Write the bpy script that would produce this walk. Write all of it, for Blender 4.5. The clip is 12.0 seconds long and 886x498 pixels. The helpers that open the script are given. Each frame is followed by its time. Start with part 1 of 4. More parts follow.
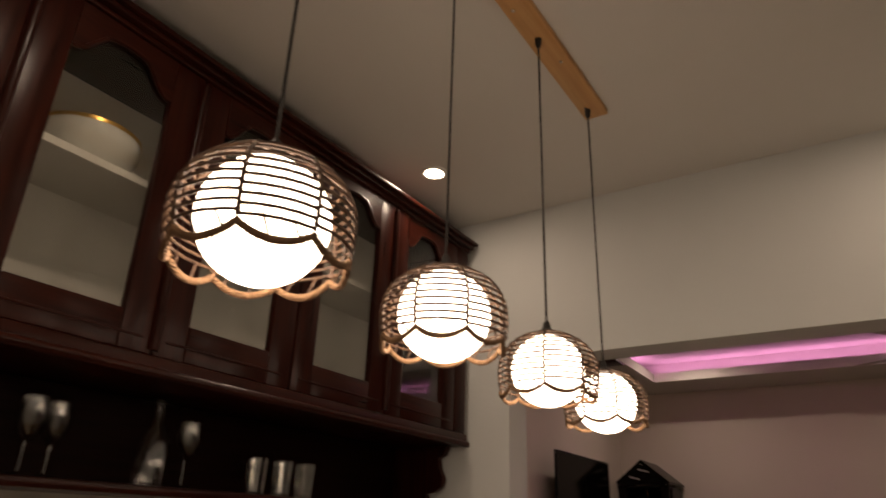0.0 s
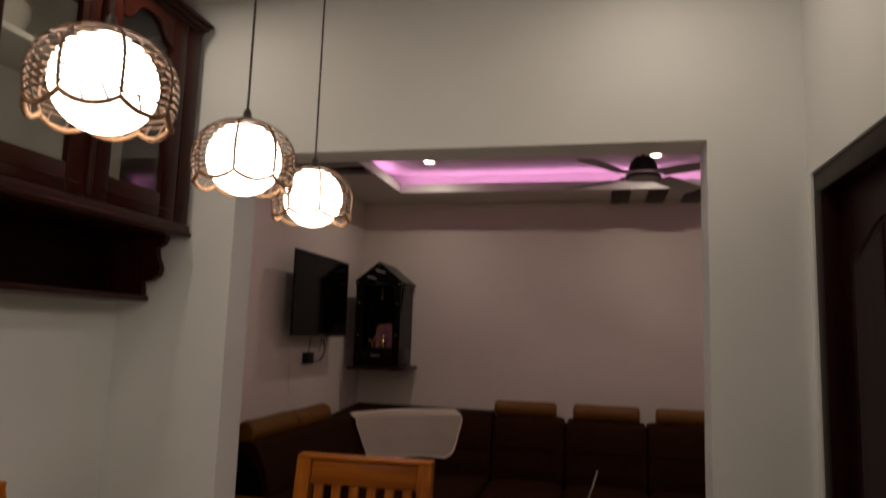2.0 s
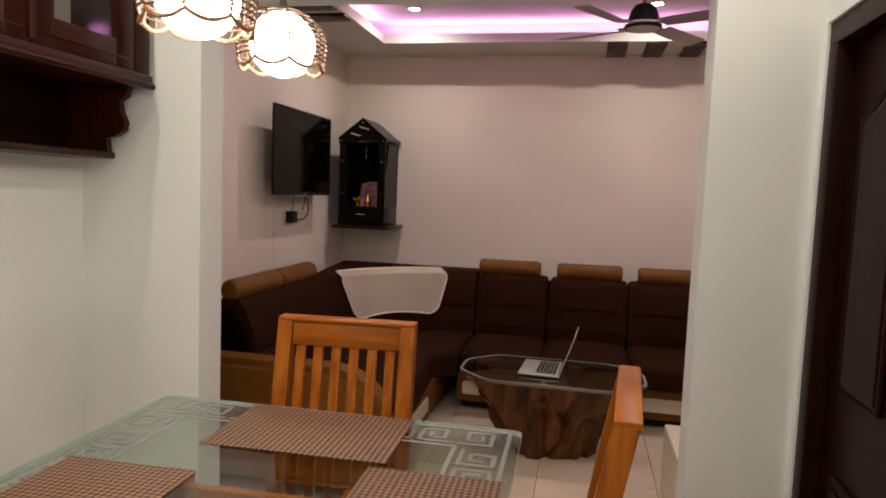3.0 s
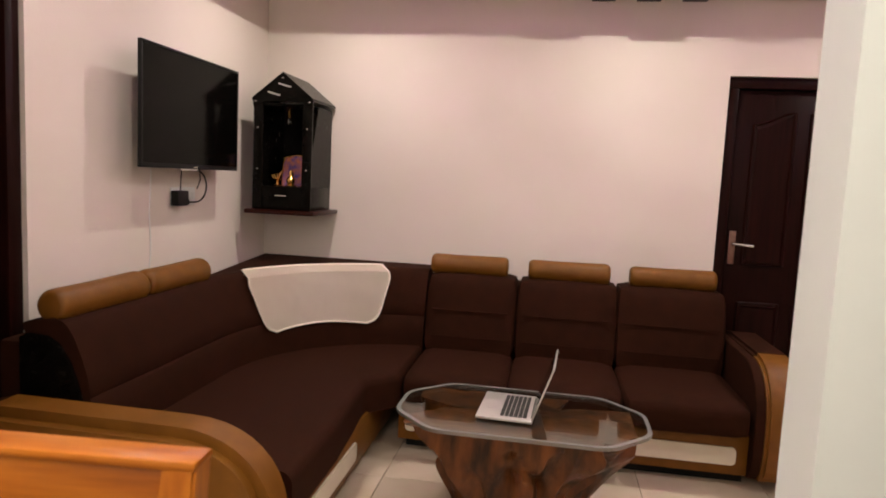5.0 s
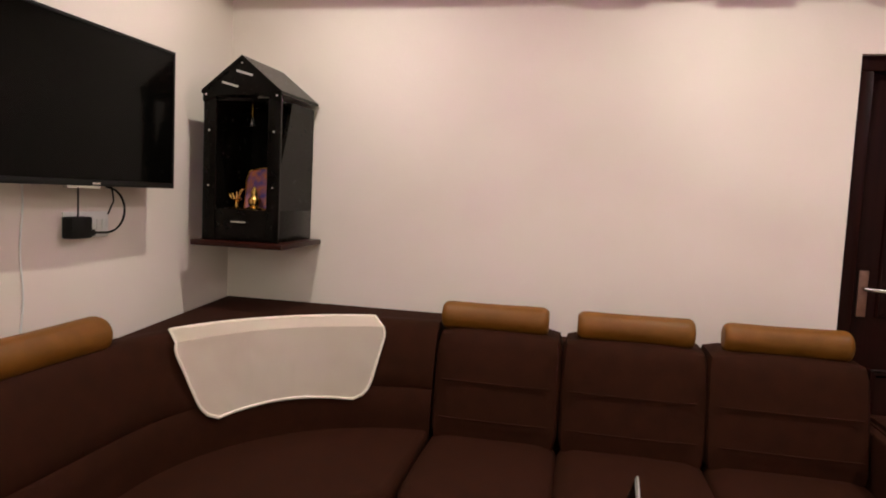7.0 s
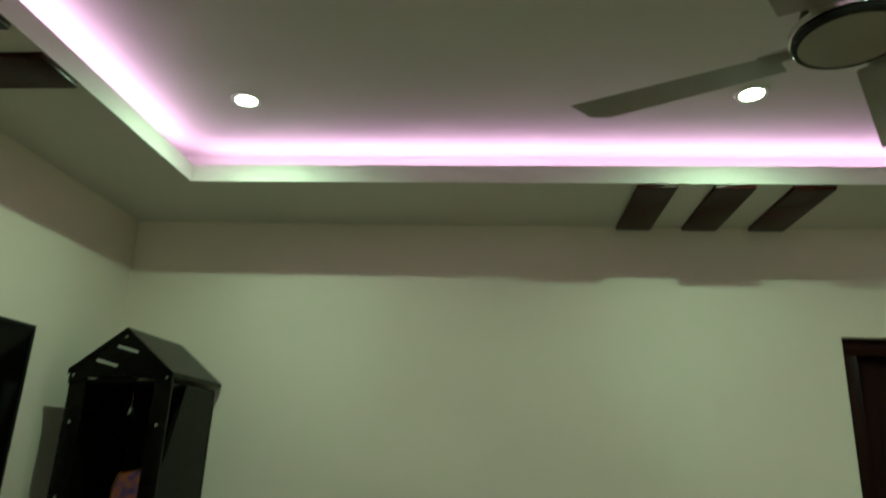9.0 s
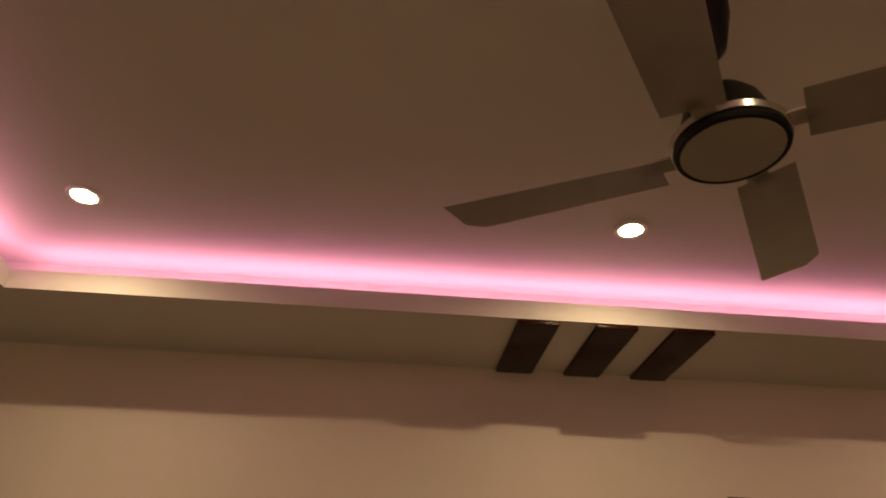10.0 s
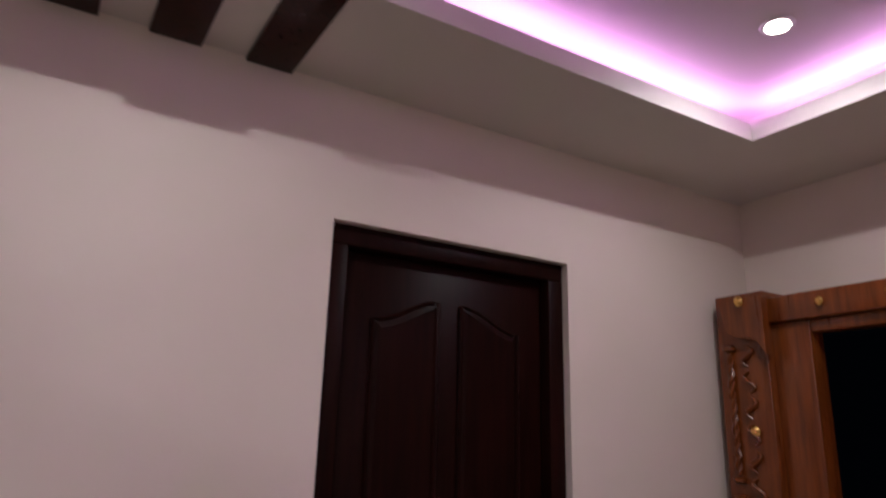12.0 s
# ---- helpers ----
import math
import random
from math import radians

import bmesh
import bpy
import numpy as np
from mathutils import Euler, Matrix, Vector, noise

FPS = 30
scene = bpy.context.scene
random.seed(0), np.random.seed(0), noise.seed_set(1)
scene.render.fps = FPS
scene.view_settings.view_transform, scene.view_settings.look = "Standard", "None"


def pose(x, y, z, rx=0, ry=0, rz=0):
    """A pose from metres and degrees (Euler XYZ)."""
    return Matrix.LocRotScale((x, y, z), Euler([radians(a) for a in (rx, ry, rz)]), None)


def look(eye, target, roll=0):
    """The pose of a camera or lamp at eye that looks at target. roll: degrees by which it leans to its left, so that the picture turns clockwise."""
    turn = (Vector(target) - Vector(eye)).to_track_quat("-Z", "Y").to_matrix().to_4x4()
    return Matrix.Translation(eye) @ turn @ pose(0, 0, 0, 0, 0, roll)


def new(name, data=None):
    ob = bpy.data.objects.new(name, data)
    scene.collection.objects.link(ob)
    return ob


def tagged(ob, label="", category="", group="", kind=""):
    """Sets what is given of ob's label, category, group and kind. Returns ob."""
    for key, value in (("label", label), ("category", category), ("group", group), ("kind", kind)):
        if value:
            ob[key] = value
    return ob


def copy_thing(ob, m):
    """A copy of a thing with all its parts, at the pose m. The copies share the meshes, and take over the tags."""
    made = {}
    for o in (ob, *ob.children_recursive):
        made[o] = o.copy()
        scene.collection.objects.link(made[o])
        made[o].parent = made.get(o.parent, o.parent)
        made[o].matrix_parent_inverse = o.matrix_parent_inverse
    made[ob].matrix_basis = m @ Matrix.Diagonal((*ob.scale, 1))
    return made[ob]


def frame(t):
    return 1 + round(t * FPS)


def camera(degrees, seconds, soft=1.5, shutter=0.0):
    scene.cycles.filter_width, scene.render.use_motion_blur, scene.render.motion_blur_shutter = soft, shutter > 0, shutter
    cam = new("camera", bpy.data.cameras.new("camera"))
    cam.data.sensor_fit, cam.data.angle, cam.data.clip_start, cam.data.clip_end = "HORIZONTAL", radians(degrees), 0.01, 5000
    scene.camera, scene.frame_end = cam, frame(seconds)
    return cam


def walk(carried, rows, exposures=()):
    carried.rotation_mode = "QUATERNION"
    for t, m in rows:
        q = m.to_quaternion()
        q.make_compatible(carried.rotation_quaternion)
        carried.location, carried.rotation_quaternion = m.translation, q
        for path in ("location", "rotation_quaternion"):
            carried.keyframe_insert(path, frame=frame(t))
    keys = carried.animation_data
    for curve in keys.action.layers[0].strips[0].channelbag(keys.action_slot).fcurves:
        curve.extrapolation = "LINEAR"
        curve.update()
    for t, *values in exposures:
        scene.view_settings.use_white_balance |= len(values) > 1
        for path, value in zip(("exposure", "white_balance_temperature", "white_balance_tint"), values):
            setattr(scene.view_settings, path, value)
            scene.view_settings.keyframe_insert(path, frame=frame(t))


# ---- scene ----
cam = camera(67.1, 12.0, soft=1.8, shutter=0.3)
PATH = [
    (0, (0.578, 0.218, 1.471), (-0.435, 1.757, 2.247), 2.0),
    (0.5, (0.645, 0.255, 1.473), (-0.196, 1.937, 2.152), 2.6),
    (1, (0.707, 0.255, 1.472), (0.062, 2.032, 2.125), 2.6),
    (1.5, (0.729, 0.268, 1.449), (0.232, 2.111, 2.045), 1.7),
    (2, (0.726, 0.28, 1.439), (0.271, 2.211, 1.693), 1.9),
    (2.5, (0.726, 0.287, 1.448), (0.292, 2.237, 1.349), 2.0),
    (4.5, (0.637, 1.152, 1.444), (0.316, 3.115, 1.229), 2.4),
    (5, (0.648, 1.442, 1.412), (0.339, 3.407, 1.203), 2.8),
    (5.5, (0.627, 1.745, 1.428), (0.295, 3.707, 1.219), 2.7),
    (6, (0.611, 2.034, 1.409), (0.257, 3.992, 1.202), 3.1),
    (6.5, (0.587, 2.307, 1.41), (0.187, 4.257, 1.221), 2.8),
    (8.5, (0.333, 2.958, 1.566), (0.051, 4.922, 1.818), 1.8),
    (9, (0.354, 3.032, 1.618), (0.174, 4.938, 2.198), 2.4),
    (9.5, (0.35, 3.123, 1.614), (0.319, 4.901, 2.531), 2.4),
    (10, (0.414, 3.274, 1.614), (0.544, 4.989, 2.634), 1.6),
    (10.5, (0.5, 3.416, 1.623), (0.779, 5.123, 2.627), 1.8),
    (11, (0.569, 3.573, 1.617), (1.093, 5.238, 2.594), 1.9),
    (11.5, (0.751, 3.742, 1.536), (1.533, 5.409, 2.318), 2.7),
    (12, (0.956, 3.906, 1.492), (1.947, 5.56, 2.023), 1.6),
]
walk(cam, [(t, look(eye, target, roll)) for t, eye, target, roll in PATH],
     [(0.0, -0.44, 7500, 18), (1.0, -0.46, 7200, 16), (1.5, -0.47, 6900, 16), (2.0, -0.16, 6600, 12), (2.5, 0.58, 6500, 12), (2.7, 0.9, 6300, 8), (4.3, 1.92, 6100, 6), (5.0, 2.12, 6100, 5), (5.5, 2.15, 6100, 5), (6.7, 2.13, 5950, -2),
      (8.3, 1.7, 6400, 26), (8.6, 1.45, 6400, 14), (9.0, 0.87, 5400, -66), (9.4, 0.66, 10200, 2), (9.6, 0.60, 11500, 6), (10.0, 0.40, 11000, 8), (10.5, 0.18, 10800, 2), (10.8, 0.45, 5800, -20), (11.0, 0.25, 3950, -12), (11.3, 0.4, 4150, 4), (11.6, 1.0, 4750, 24), (12.0, 1.02, 5500, 13)])

# ---- world and lamps ----
world = bpy.data.worlds.new("night")
scene.world = world
world.use_nodes = True
world.node_tree.nodes["Background"].inputs[0].default_value = (0.02, 0.025, 0.04, 1)
world.node_tree.nodes["Background"].inputs[1].default_value = 0.01

BACK, LEFT, RIGHT, FRONT, FRONT_DINING = 5.70, -1.25, 3.61, 2.615, 2.47
D_LEFT, D_RIGHT, D_REAR = -1.05, 1.345, -1.9
SOFFIT, UPPER, D_CEIL = 2.537, 2.700, 2.688
CX0, CX1, CY0, CY1 = -0.80, 3.04, 3.05, 5.235      # inner edge of the cove
WARM = (1.0, 0.89, 0.76)
WARM_DINING = (1.0, 0.85, 0.69)
LED = (1.0, 0.40, 0.88)


def lamp(name, kind, where, watts, colour, size=0.06, size_y=0.06, target=None, shape="DISK", spread=180):
    data = bpy.data.lights.new(name, kind)
    data.energy, data.color = watts, colour
    if kind == "AREA":
        data.shape, data.size, data.spread = shape, size, radians(spread)
        if shape == "RECTANGLE":
            data.size_y = size_y
    else:
        data.shadow_soft_size = size
    ob = new(name, data)
    ob.matrix_world = look(where, target or (where[0], where[1] + 1e-4, where[2] - 1))
    return ob


# back row is seen; the row at y 3.40 is added, unseen, as fill
LIVING_SPOTS_AND_FILL = [(-0.495, 4.93), (1.10, 4.91), (2.70, 4.90), (-0.495, 3.40), (1.10, 3.40), (2.70, 3.40)]
# first pair is seen; the other four are added, unseen, to brighten the walls
DINING_SPOTS_AND_FILL = [(-0.648, 2.003), (0.916, 2.010), (-0.25, 0.70), (0.897, 0.70), (-0.25, -0.6), (0.897, -0.6)]
PENDANTS = [(0.028, 0.682, 1.784), (0.004, 1.100, 1.791), (0.002, 1.512, 1.785), (-0.005, 1.878, 1.779)]
for x, y in LIVING_SPOTS_AND_FILL:
    lamp("recessed_or_fill_lamp", "AREA", (x, y, UPPER - 0.012), 2.6 if y > 4 else 1.5, WARM, 0.024, spread=165)
for x, y in DINING_SPOTS_AND_FILL:
    lamp("recessed_or_fill_lamp", "AREA", (x, y, D_CEIL - 0.012), 2.4, WARM_DINING, 0.05)
# LED tape lying in the trough behind the cove's lip
cxm, cym = (CX0 + CX1) / 2, (CY0 + CY1) / 2
for where, target, length in (
    ((cxm, CY1 + 0.065, 2.60), (cxm, CY1 + 0.06, 3.0), CX1 - CX0),
    ((cxm, CY0 - 0.065, 2.60), (cxm, CY0 - 0.06, 3.0), CX1 - CX0),
):
    lamp("led_tape", "AREA", where, 3.8, LED, length, 0.012, target, "RECTANGLE")
for where, target in (((CX0 - 0.065, cym, 2.60), (CX0 - 0.03, cym, 3.0)), ((CX1 + 0.065, cym, 2.60), (CX1 + 0.03, cym, 3.0))):
    ob = lamp("led_tape", "AREA", where, 2.5, LED, 0.012, CY1 - CY0, target, "RECTANGLE")
    ob.matrix_world = Matrix.Translation(where) @ Euler((math.pi, 0, 0)).to_matrix().to_4x4()


# ---- materials ----
def material(name, colour, rough=0.6, metal=0.0, second=None, scale=6.0, bump=0.0, bump_scale=80.0, stretch=(1, 1, 1), coat=0.0, spec=0.5, mix=1.0, detail=5.0, per_object=0.0):
    m = bpy.data.materials.new(name)
    m.use_nodes = True
    n, l = m.node_tree.nodes, m.node_tree.links
    p = n["Principled BSDF"]
    p.inputs["Base Color"].default_value = (*colour, 1)
    p.inputs["Roughness"].default_value, p.inputs["Metallic"].default_value = rough, metal
    p.inputs["Specular IOR Level"].default_value, p.inputs["Coat Weight"].default_value = spec, coat
    p.inputs["Coat Roughness"].default_value = 0.15
    coords, place = n.new("ShaderNodeTexCoord"), n.new("ShaderNodeMapping")
    place.inputs["Scale"].default_value = stretch
    l.new(coords.outputs["Object"], place.inputs["Vector"])
    if second:
        tex, ramp = n.new("ShaderNodeTexNoise"), n.new("ShaderNodeValToRGB")
        tex.inputs["Scale"].default_value, tex.inputs["Detail"].default_value = scale, detail
        l.new(place.outputs[0], tex.inputs["Vector"])
        ramp.color_ramp.elements[0].position, ramp.color_ramp.elements[1].position = 0.32, 0.68
        ramp.color_ramp.elements[0].color, ramp.color_ramp.elements[1].color = (*colour, 1), (*second, 1)
        l.new(tex.outputs["Fac"], ramp.inputs["Fac"])
        out = ramp.outputs["Color"]
        if per_object:
            info, hsv, ran = n.new("ShaderNodeObjectInfo"), n.new("ShaderNodeHueSaturation"), n.new("ShaderNodeMapRange")
            ran.inputs["To Min"].default_value, ran.inputs["To Max"].default_value = 1 - per_object, 1 + per_object
            l.new(info.outputs["Random"], ran.inputs["Value"])
            l.new(ran.outputs[0], hsv.inputs["Value"])
            l.new(out, hsv.inputs["Color"])
            out = hsv.outputs["Color"]
        l.new(out, p.inputs["Base Color"])
        rr = n.new("ShaderNodeMapRange")
        rr.inputs["To Min"].default_value, rr.inputs["To Max"].default_value = max(rough - 0.07, 0.02), min(rough + 0.07, 1)
        l.new(tex.outputs["Fac"], rr.inputs["Value"])
        l.new(rr.outputs[0], p.inputs["Roughness"])
    if bump:
        fine, b = n.new("ShaderNodeTexNoise"), n.new("ShaderNodeBump")
        fine.inputs["Scale"].default_value, fine.inputs["Detail"].default_value = bump_scale, 4
        b.inputs["Strength"].default_value, b.inputs["Distance"].default_value = bump, 0.004
        l.new(place.outputs[0], fine.inputs["Vector"])
        l.new(fine.outputs["Fac"], b.inputs["Height"])
        l.new(b.outputs["Normal"], p.inputs["Normal"])
    return m


def glow(name, colour, strength):
    m = bpy.data.materials.new(name)
    m.use_nodes = True
    p = m.node_tree.nodes["Principled BSDF"]
    p.inputs["Base Color"].default_value = (0.8, 0.8, 0.8, 1)
    p.inputs["Emission Color"].default_value, p.inputs["Emission Strength"].default_value = (*colour, 1), strength
    return m


def glass(name, colour, rough=0.02, clear=0.95, face=0.045):
    """Thin clear sheet: mostly lets light through, with a glossy face."""
    m = bpy.data.materials.new(name)
    m.use_nodes = True
    n, l = m.node_tree.nodes, m.node_tree.links
    out = n["Material Output"]
    see, shine, mix = n.new("ShaderNodeBsdfTransparent"), n.new("ShaderNodeBsdfGlossy"), n.new("ShaderNodeMixShader")
    edge, power, fac = n.new("ShaderNodeLayerWeight"), n.new("ShaderNodeMath"), n.new("ShaderNodeMapRange")
    see.inputs[0].default_value = (*[c * clear for c in colour], 1)
    shine.inputs["Roughness"].default_value = rough
    edge.inputs["Blend"].default_value = 0.5
    power.operation = "POWER"
    power.inputs[1].default_value = 4.0
    fac.inputs["To Min"].default_value, fac.inputs["To Max"].default_value = face, 0.9
    l.new(edge.outputs["Facing"], power.inputs[0])
    l.new(power.outputs[0], fac.inputs["Value"])
    l.new(fac.outputs[0], mix.inputs[0])
    l.new(see.outputs[0], mix.inputs[1])
    l.new(shine.outputs[0], mix.inputs[2])
    l.new(mix.outputs[0], out.inputs["Surface"])
    return m


PLASTER = material("wall_paint", (0.68, 0.70, 0.695), 0.62, second=(0.73, 0.745, 0.74), scale=1.6, bump=0.12, bump_scale=60)
PLASTER_PINK = material("living_wall_paint", (0.75, 0.655, 0.58), 0.62, second=(0.79, 0.70, 0.625), scale=1.6, bump=0.12, bump_scale=60)
CEILING = material("ceiling_paint", (0.64, 0.61, 0.57), 0.7, second=(0.68, 0.65, 0.61), scale=1.2, bump=0.05, bump_scale=40)
TILE = material("vitrified_tile", (0.56, 0.44, 0.33), 0.18, second=(0.64, 0.53, 0.41), scale=3.0, spec=0.5, per_object=0.04)
GROUT = material("grout", (0.44, 0.36, 0.27), 0.85, second=(0.38, 0.31, 0.24), scale=20)
DARKWOOD = material("dark_stained_wood", (0.016, 0.0026, 0.0015), 0.30, second=(0.038, 0.0068, 0.0034), scale=7, stretch=(9, 9, 0.7), bump=0.08, bump_scale=30, spec=0.16)
DARKWOOD_H = material("dark_stained_wood_across", (0.016, 0.0026, 0.0015), 0.30, second=(0.038, 0.0068, 0.0034), scale=7, stretch=(9, 0.7, 9), bump=0.08, bump_scale=30, spec=0.16)
DOORWOOD = material("mahogany_door", (0.0085, 0.0018, 0.0013), 0.38, second=(0.017, 0.0036, 0.0024), scale=6, stretch=(9, 9, 0.6), bump=0.08, bump_scale=30, spec=0.08)
TEAK = material("orange_teak", (0.22, 0.054, 0.0035), 0.34, second=(0.37, 0.115, 0.009), scale=5, stretch=(12, 12, 0.9), bump=0.06, bump_scale=30, spec=0.22)
TEAK_X = material("orange_teak_across", (0.22, 0.054, 0.0035), 0.34, second=(0.37, 0.115, 0.009), scale=5, stretch=(0.9, 12, 12), bump=0.06, bump_scale=30, spec=0.22)
PINE = material("pine_board", (0.50, 0.25, 0.085), 0.45, second=(0.60, 0.33, 0.13), scale=5, stretch=(12, 0.8, 12), bump=0.05)
CARVED = material("varnished_carved_wood", (0.10, 0.022, 0.0025), 0.30, second=(0.20, 0.050, 0.006), scale=6, stretch=(8, 8, 0.8), bump=0.1, bump_scale=30, coat=0.1)
BLACK = material("black_laminate", (0.0035, 0.0026, 0.002), 0.25, second=(0.006, 0.0045, 0.0035), scale=30, spec=0.10)
SCREEN = material("tv_screen", (0.0018, 0.0015, 0.0013), 0.10, second=(0.0022, 0.0018, 0.0015), scale=2, spec=0.07)
PLASTIC = material("black_plastic", (0.005, 0.0045, 0.0042), 0.42, second=(0.008, 0.007, 0.0065), scale=60, spec=0.2)
CHROME = material("brushed_steel", (0.62, 0.60, 0.57), 0.24, 1.0, second=(0.7, 0.68, 0.65), scale=60)
BRONZE = material("dull_bronze", (0.20, 0.11, 0.085), 0.38, 0.9, second=(0.27, 0.16, 0.12), scale=40)
BRASS = material("brass", (0.72, 0.43, 0.12), 0.22, 1.0, second=(0.8, 0.5, 0.16), scale=40)
FABRIC = material("brown_upholstery", (0.022, 0.0060, 0.0022), 0.82, second=(0.029, 0.0082, 0.0032), scale=14, bump=0.4, bump_scale=420, spec=0.08)
TAN = material("tan_leatherette", (0.135, 0.050, 0.004), 0.46, second=(0.175, 0.067, 0.007), scale=14, bump=0.15, bump_scale=240, spec=0.25)
CREAM = material("cream_inlay", (0.62, 0.54, 0.42), 0.4, second=(0.67, 0.59, 0.47), scale=8)
TOWEL = material("cream_cover", (0.85, 0.73, 0.61), 0.42, second=(0.88, 0.77, 0.66), scale=4, bump=0.10, bump_scale=16)
STUMP = material("polished_root_wood", (0.018, 0.005, 0.0015), 0.33, second=(0.16, 0.050, 0.010), scale=5, stretch=(3, 3, 0.8), bump=0.8, bump_scale=14, spec=0.3)
GLASS = glass("clear_glass", (0.93, 0.97, 0.95))
ETCH = glass("etched_glass", (0.82, 0.86, 0.83), 0.5, 0.8, 0.22)
GLASS_EDGE = material("ground_glass_edge", (0.55, 0.62, 0.58), 0.35, second=(0.6, 0.66, 0.62), scale=30)
FROST = glass("frosted_glass_band", (0.80, 0.80, 0.77), 0.5, 0.85, 0.24)
GLOBE = glow("lit_opal_globe", (1.0, 0.86, 0.70), 13.0)
SPOT_GLOW = glow("lit_spot_lens", (1.0, 0.86, 0.66), 25.0)
WHITE = material("white_enamel", (0.75, 0.74, 0.71), 0.35, second=(0.78, 0.77, 0.74), scale=30)
FANWHITE = material("ivory_fan_paint", (0.31, 0.275, 0.24), 0.42, second=(0.35, 0.31, 0.27), scale=9)
RATTAN = material("brown_cane", (0.045, 0.020, 0.010), 0.6, second=(0.10, 0.05, 0.024), scale=60, bump=0.3, bump_scale=200)
ROPE = material("jute_rope", (0.17, 0.092, 0.046), 0.8, second=(0.28, 0.16, 0.085), scale=70, bump=0.5, bump_scale=150)
CORD = material("black_cord", (0.012, 0.010, 0.009), 0.6, second=(0.02, 0.016, 0.014), scale=90)


# ---- building helpers ----
def box(bm, x0, y0, z0, x1, y1, z1, bevel=0.0, m=None):
    verts = bmesh.ops.create_cube(bm, size=1)["verts"]
    bmesh.ops.scale(bm, vec=(abs(x1 - x0), abs(y1 - y0), abs(z1 - z0)), verts=verts)
    bmesh.ops.translate(bm, vec=((x0 + x1) / 2, (y0 + y1) / 2, (z0 + z1) / 2), verts=verts)
    if bevel:
        edges = list({e for v in verts for e in v.link_edges})
        verts = list({v for f in bmesh.ops.bevel(bm, geom=edges, offset=bevel, segments=2, profile=0.5, affect="EDGES")["faces"] for v in f.verts} | {v for v in verts if v.is_valid})
    if m is not None:
        bmesh.ops.transform(bm, matrix=m, verts=verts)
    return bm


def cube(x0, y0, z0, x1, y1, z1, bevel=0.0, m=None):
    return box(bmesh.new(), x0, y0, z0, x1, y1, z1, bevel, m)


def tube(bm, points, radius, sides=8, closed=False):
    """A round bar along points; radius: one number or one for each point."""
    pts = [Vector(p) for p in points]
    radii = radius if isinstance(radius, (list, tuple)) else [radius] * len(pts)
    rings, n = [], len(pts)
    side = None
    for i, p in enumerate(pts):
        a = pts[(i - 1) % n] if closed or i else p
        b = pts[(i + 1) % n] if closed or i < n - 1 else p
        d = (b - a).normalized()
        if side is None:
            side = d.orthogonal().normalized()
        side = (side - d * side.dot(d)).normalized()
        up = d.cross(side)
        rings.append([bm.verts.new(p + radii[i] * (math.cos(2 * math.pi * k / sides) * side + math.sin(2 * math.pi * k / sides) * up)) for k in range(sides)])
    for i in range(n if closed else n - 1):
        r, s = rings[i], rings[(i + 1) % n]
        for k in range(sides):
            bm.faces.new((r[k], r[(k + 1) % sides], s[(k + 1) % sides], s[k]))
    if not closed:
        bm.faces.new(rings[0][::-1])
        bm.faces.new(rings[-1])
    return bm


def lathe(bm, profile, sides=32, at=(0, 0, 0)):
    """Turns (radius, z) round the z axis."""
    rings = []
    for r, z in profile:
        rings.append([bm.verts.new((at[0] + r * math.cos(2 * math.pi * k / sides), at[1] + r * math.sin(2 * math.pi * k / sides), at[2] + z)) for k in range(sides)])
    for a, b in zip(rings, rings[1:]):
        for k in range(sides):
            bm.faces.new((a[k], a[(k + 1) % sides], b[(k + 1) % sides], b[k]))
    for ring, flip in ((rings[0], True), (rings[-1], False)):
        bm.faces.new(ring[::-1] if flip else ring)
    return bm


def prism(bm, outline, y0, y1, axes="xz"):
    """A flat outline given thickness: axes names the plane that it lies in."""
    def put(a, b, c):
        return {"xz": (a, c, b), "xy": (a, b, c), "yz": (c, a, b)}[axes]
    lo = [bm.verts.new(put(a, b, y0)) for a, b in outline]
    hi = [bm.verts.new(put(a, b, y1)) for a, b in outline]
    bm.faces.new(lo)
    bm.faces.new(hi[::-1])
    n = len(lo)
    for i in range(n):
        bm.faces.new((lo[i], hi[i], hi[(i + 1) % n], lo[(i + 1) % n]))
    bmesh.ops.recalc_face_normals(bm, faces=bm.faces)
    return bm


def mesh_of(name, bm, mat, smooth=False):
    bmesh.ops.recalc_face_normals(bm, faces=bm.faces)
    me = bpy.data.meshes.new(name)
    bm.to_mesh(me)
    bm.free()
    me.materials.append(mat)
    if smooth:
        me.shade_smooth()
        me.set_sharp_from_angle(angle=radians(42))
    return me


def part(name, bm, mat, parent, label="", smooth=True, m=None):
    ob = new(name, mesh_of(name, bm, mat, smooth))
    ob.parent = parent
    if m is not None:
        ob.matrix_basis = m
    return tagged(ob, label)


def thing(name, label, category, m, group="", kind=""):
    ob = new(name)
    ob.empty_display_size = 0.1
    ob.matrix_basis = m
    return tagged(ob, label, category, group, kind)


def single(name, bm, mat, label, category, m=None, group="", kind="", smooth=True):
    ob = new(name, mesh_of(name, bm, mat, smooth))
    if m is not None:
        ob.matrix_basis = m
    return tagged(ob, label, category, group, kind)


def built(name, bm, mat, label="", smooth=False):
    return single(name, bm, mat, label, "", kind="structure", smooth=smooth)


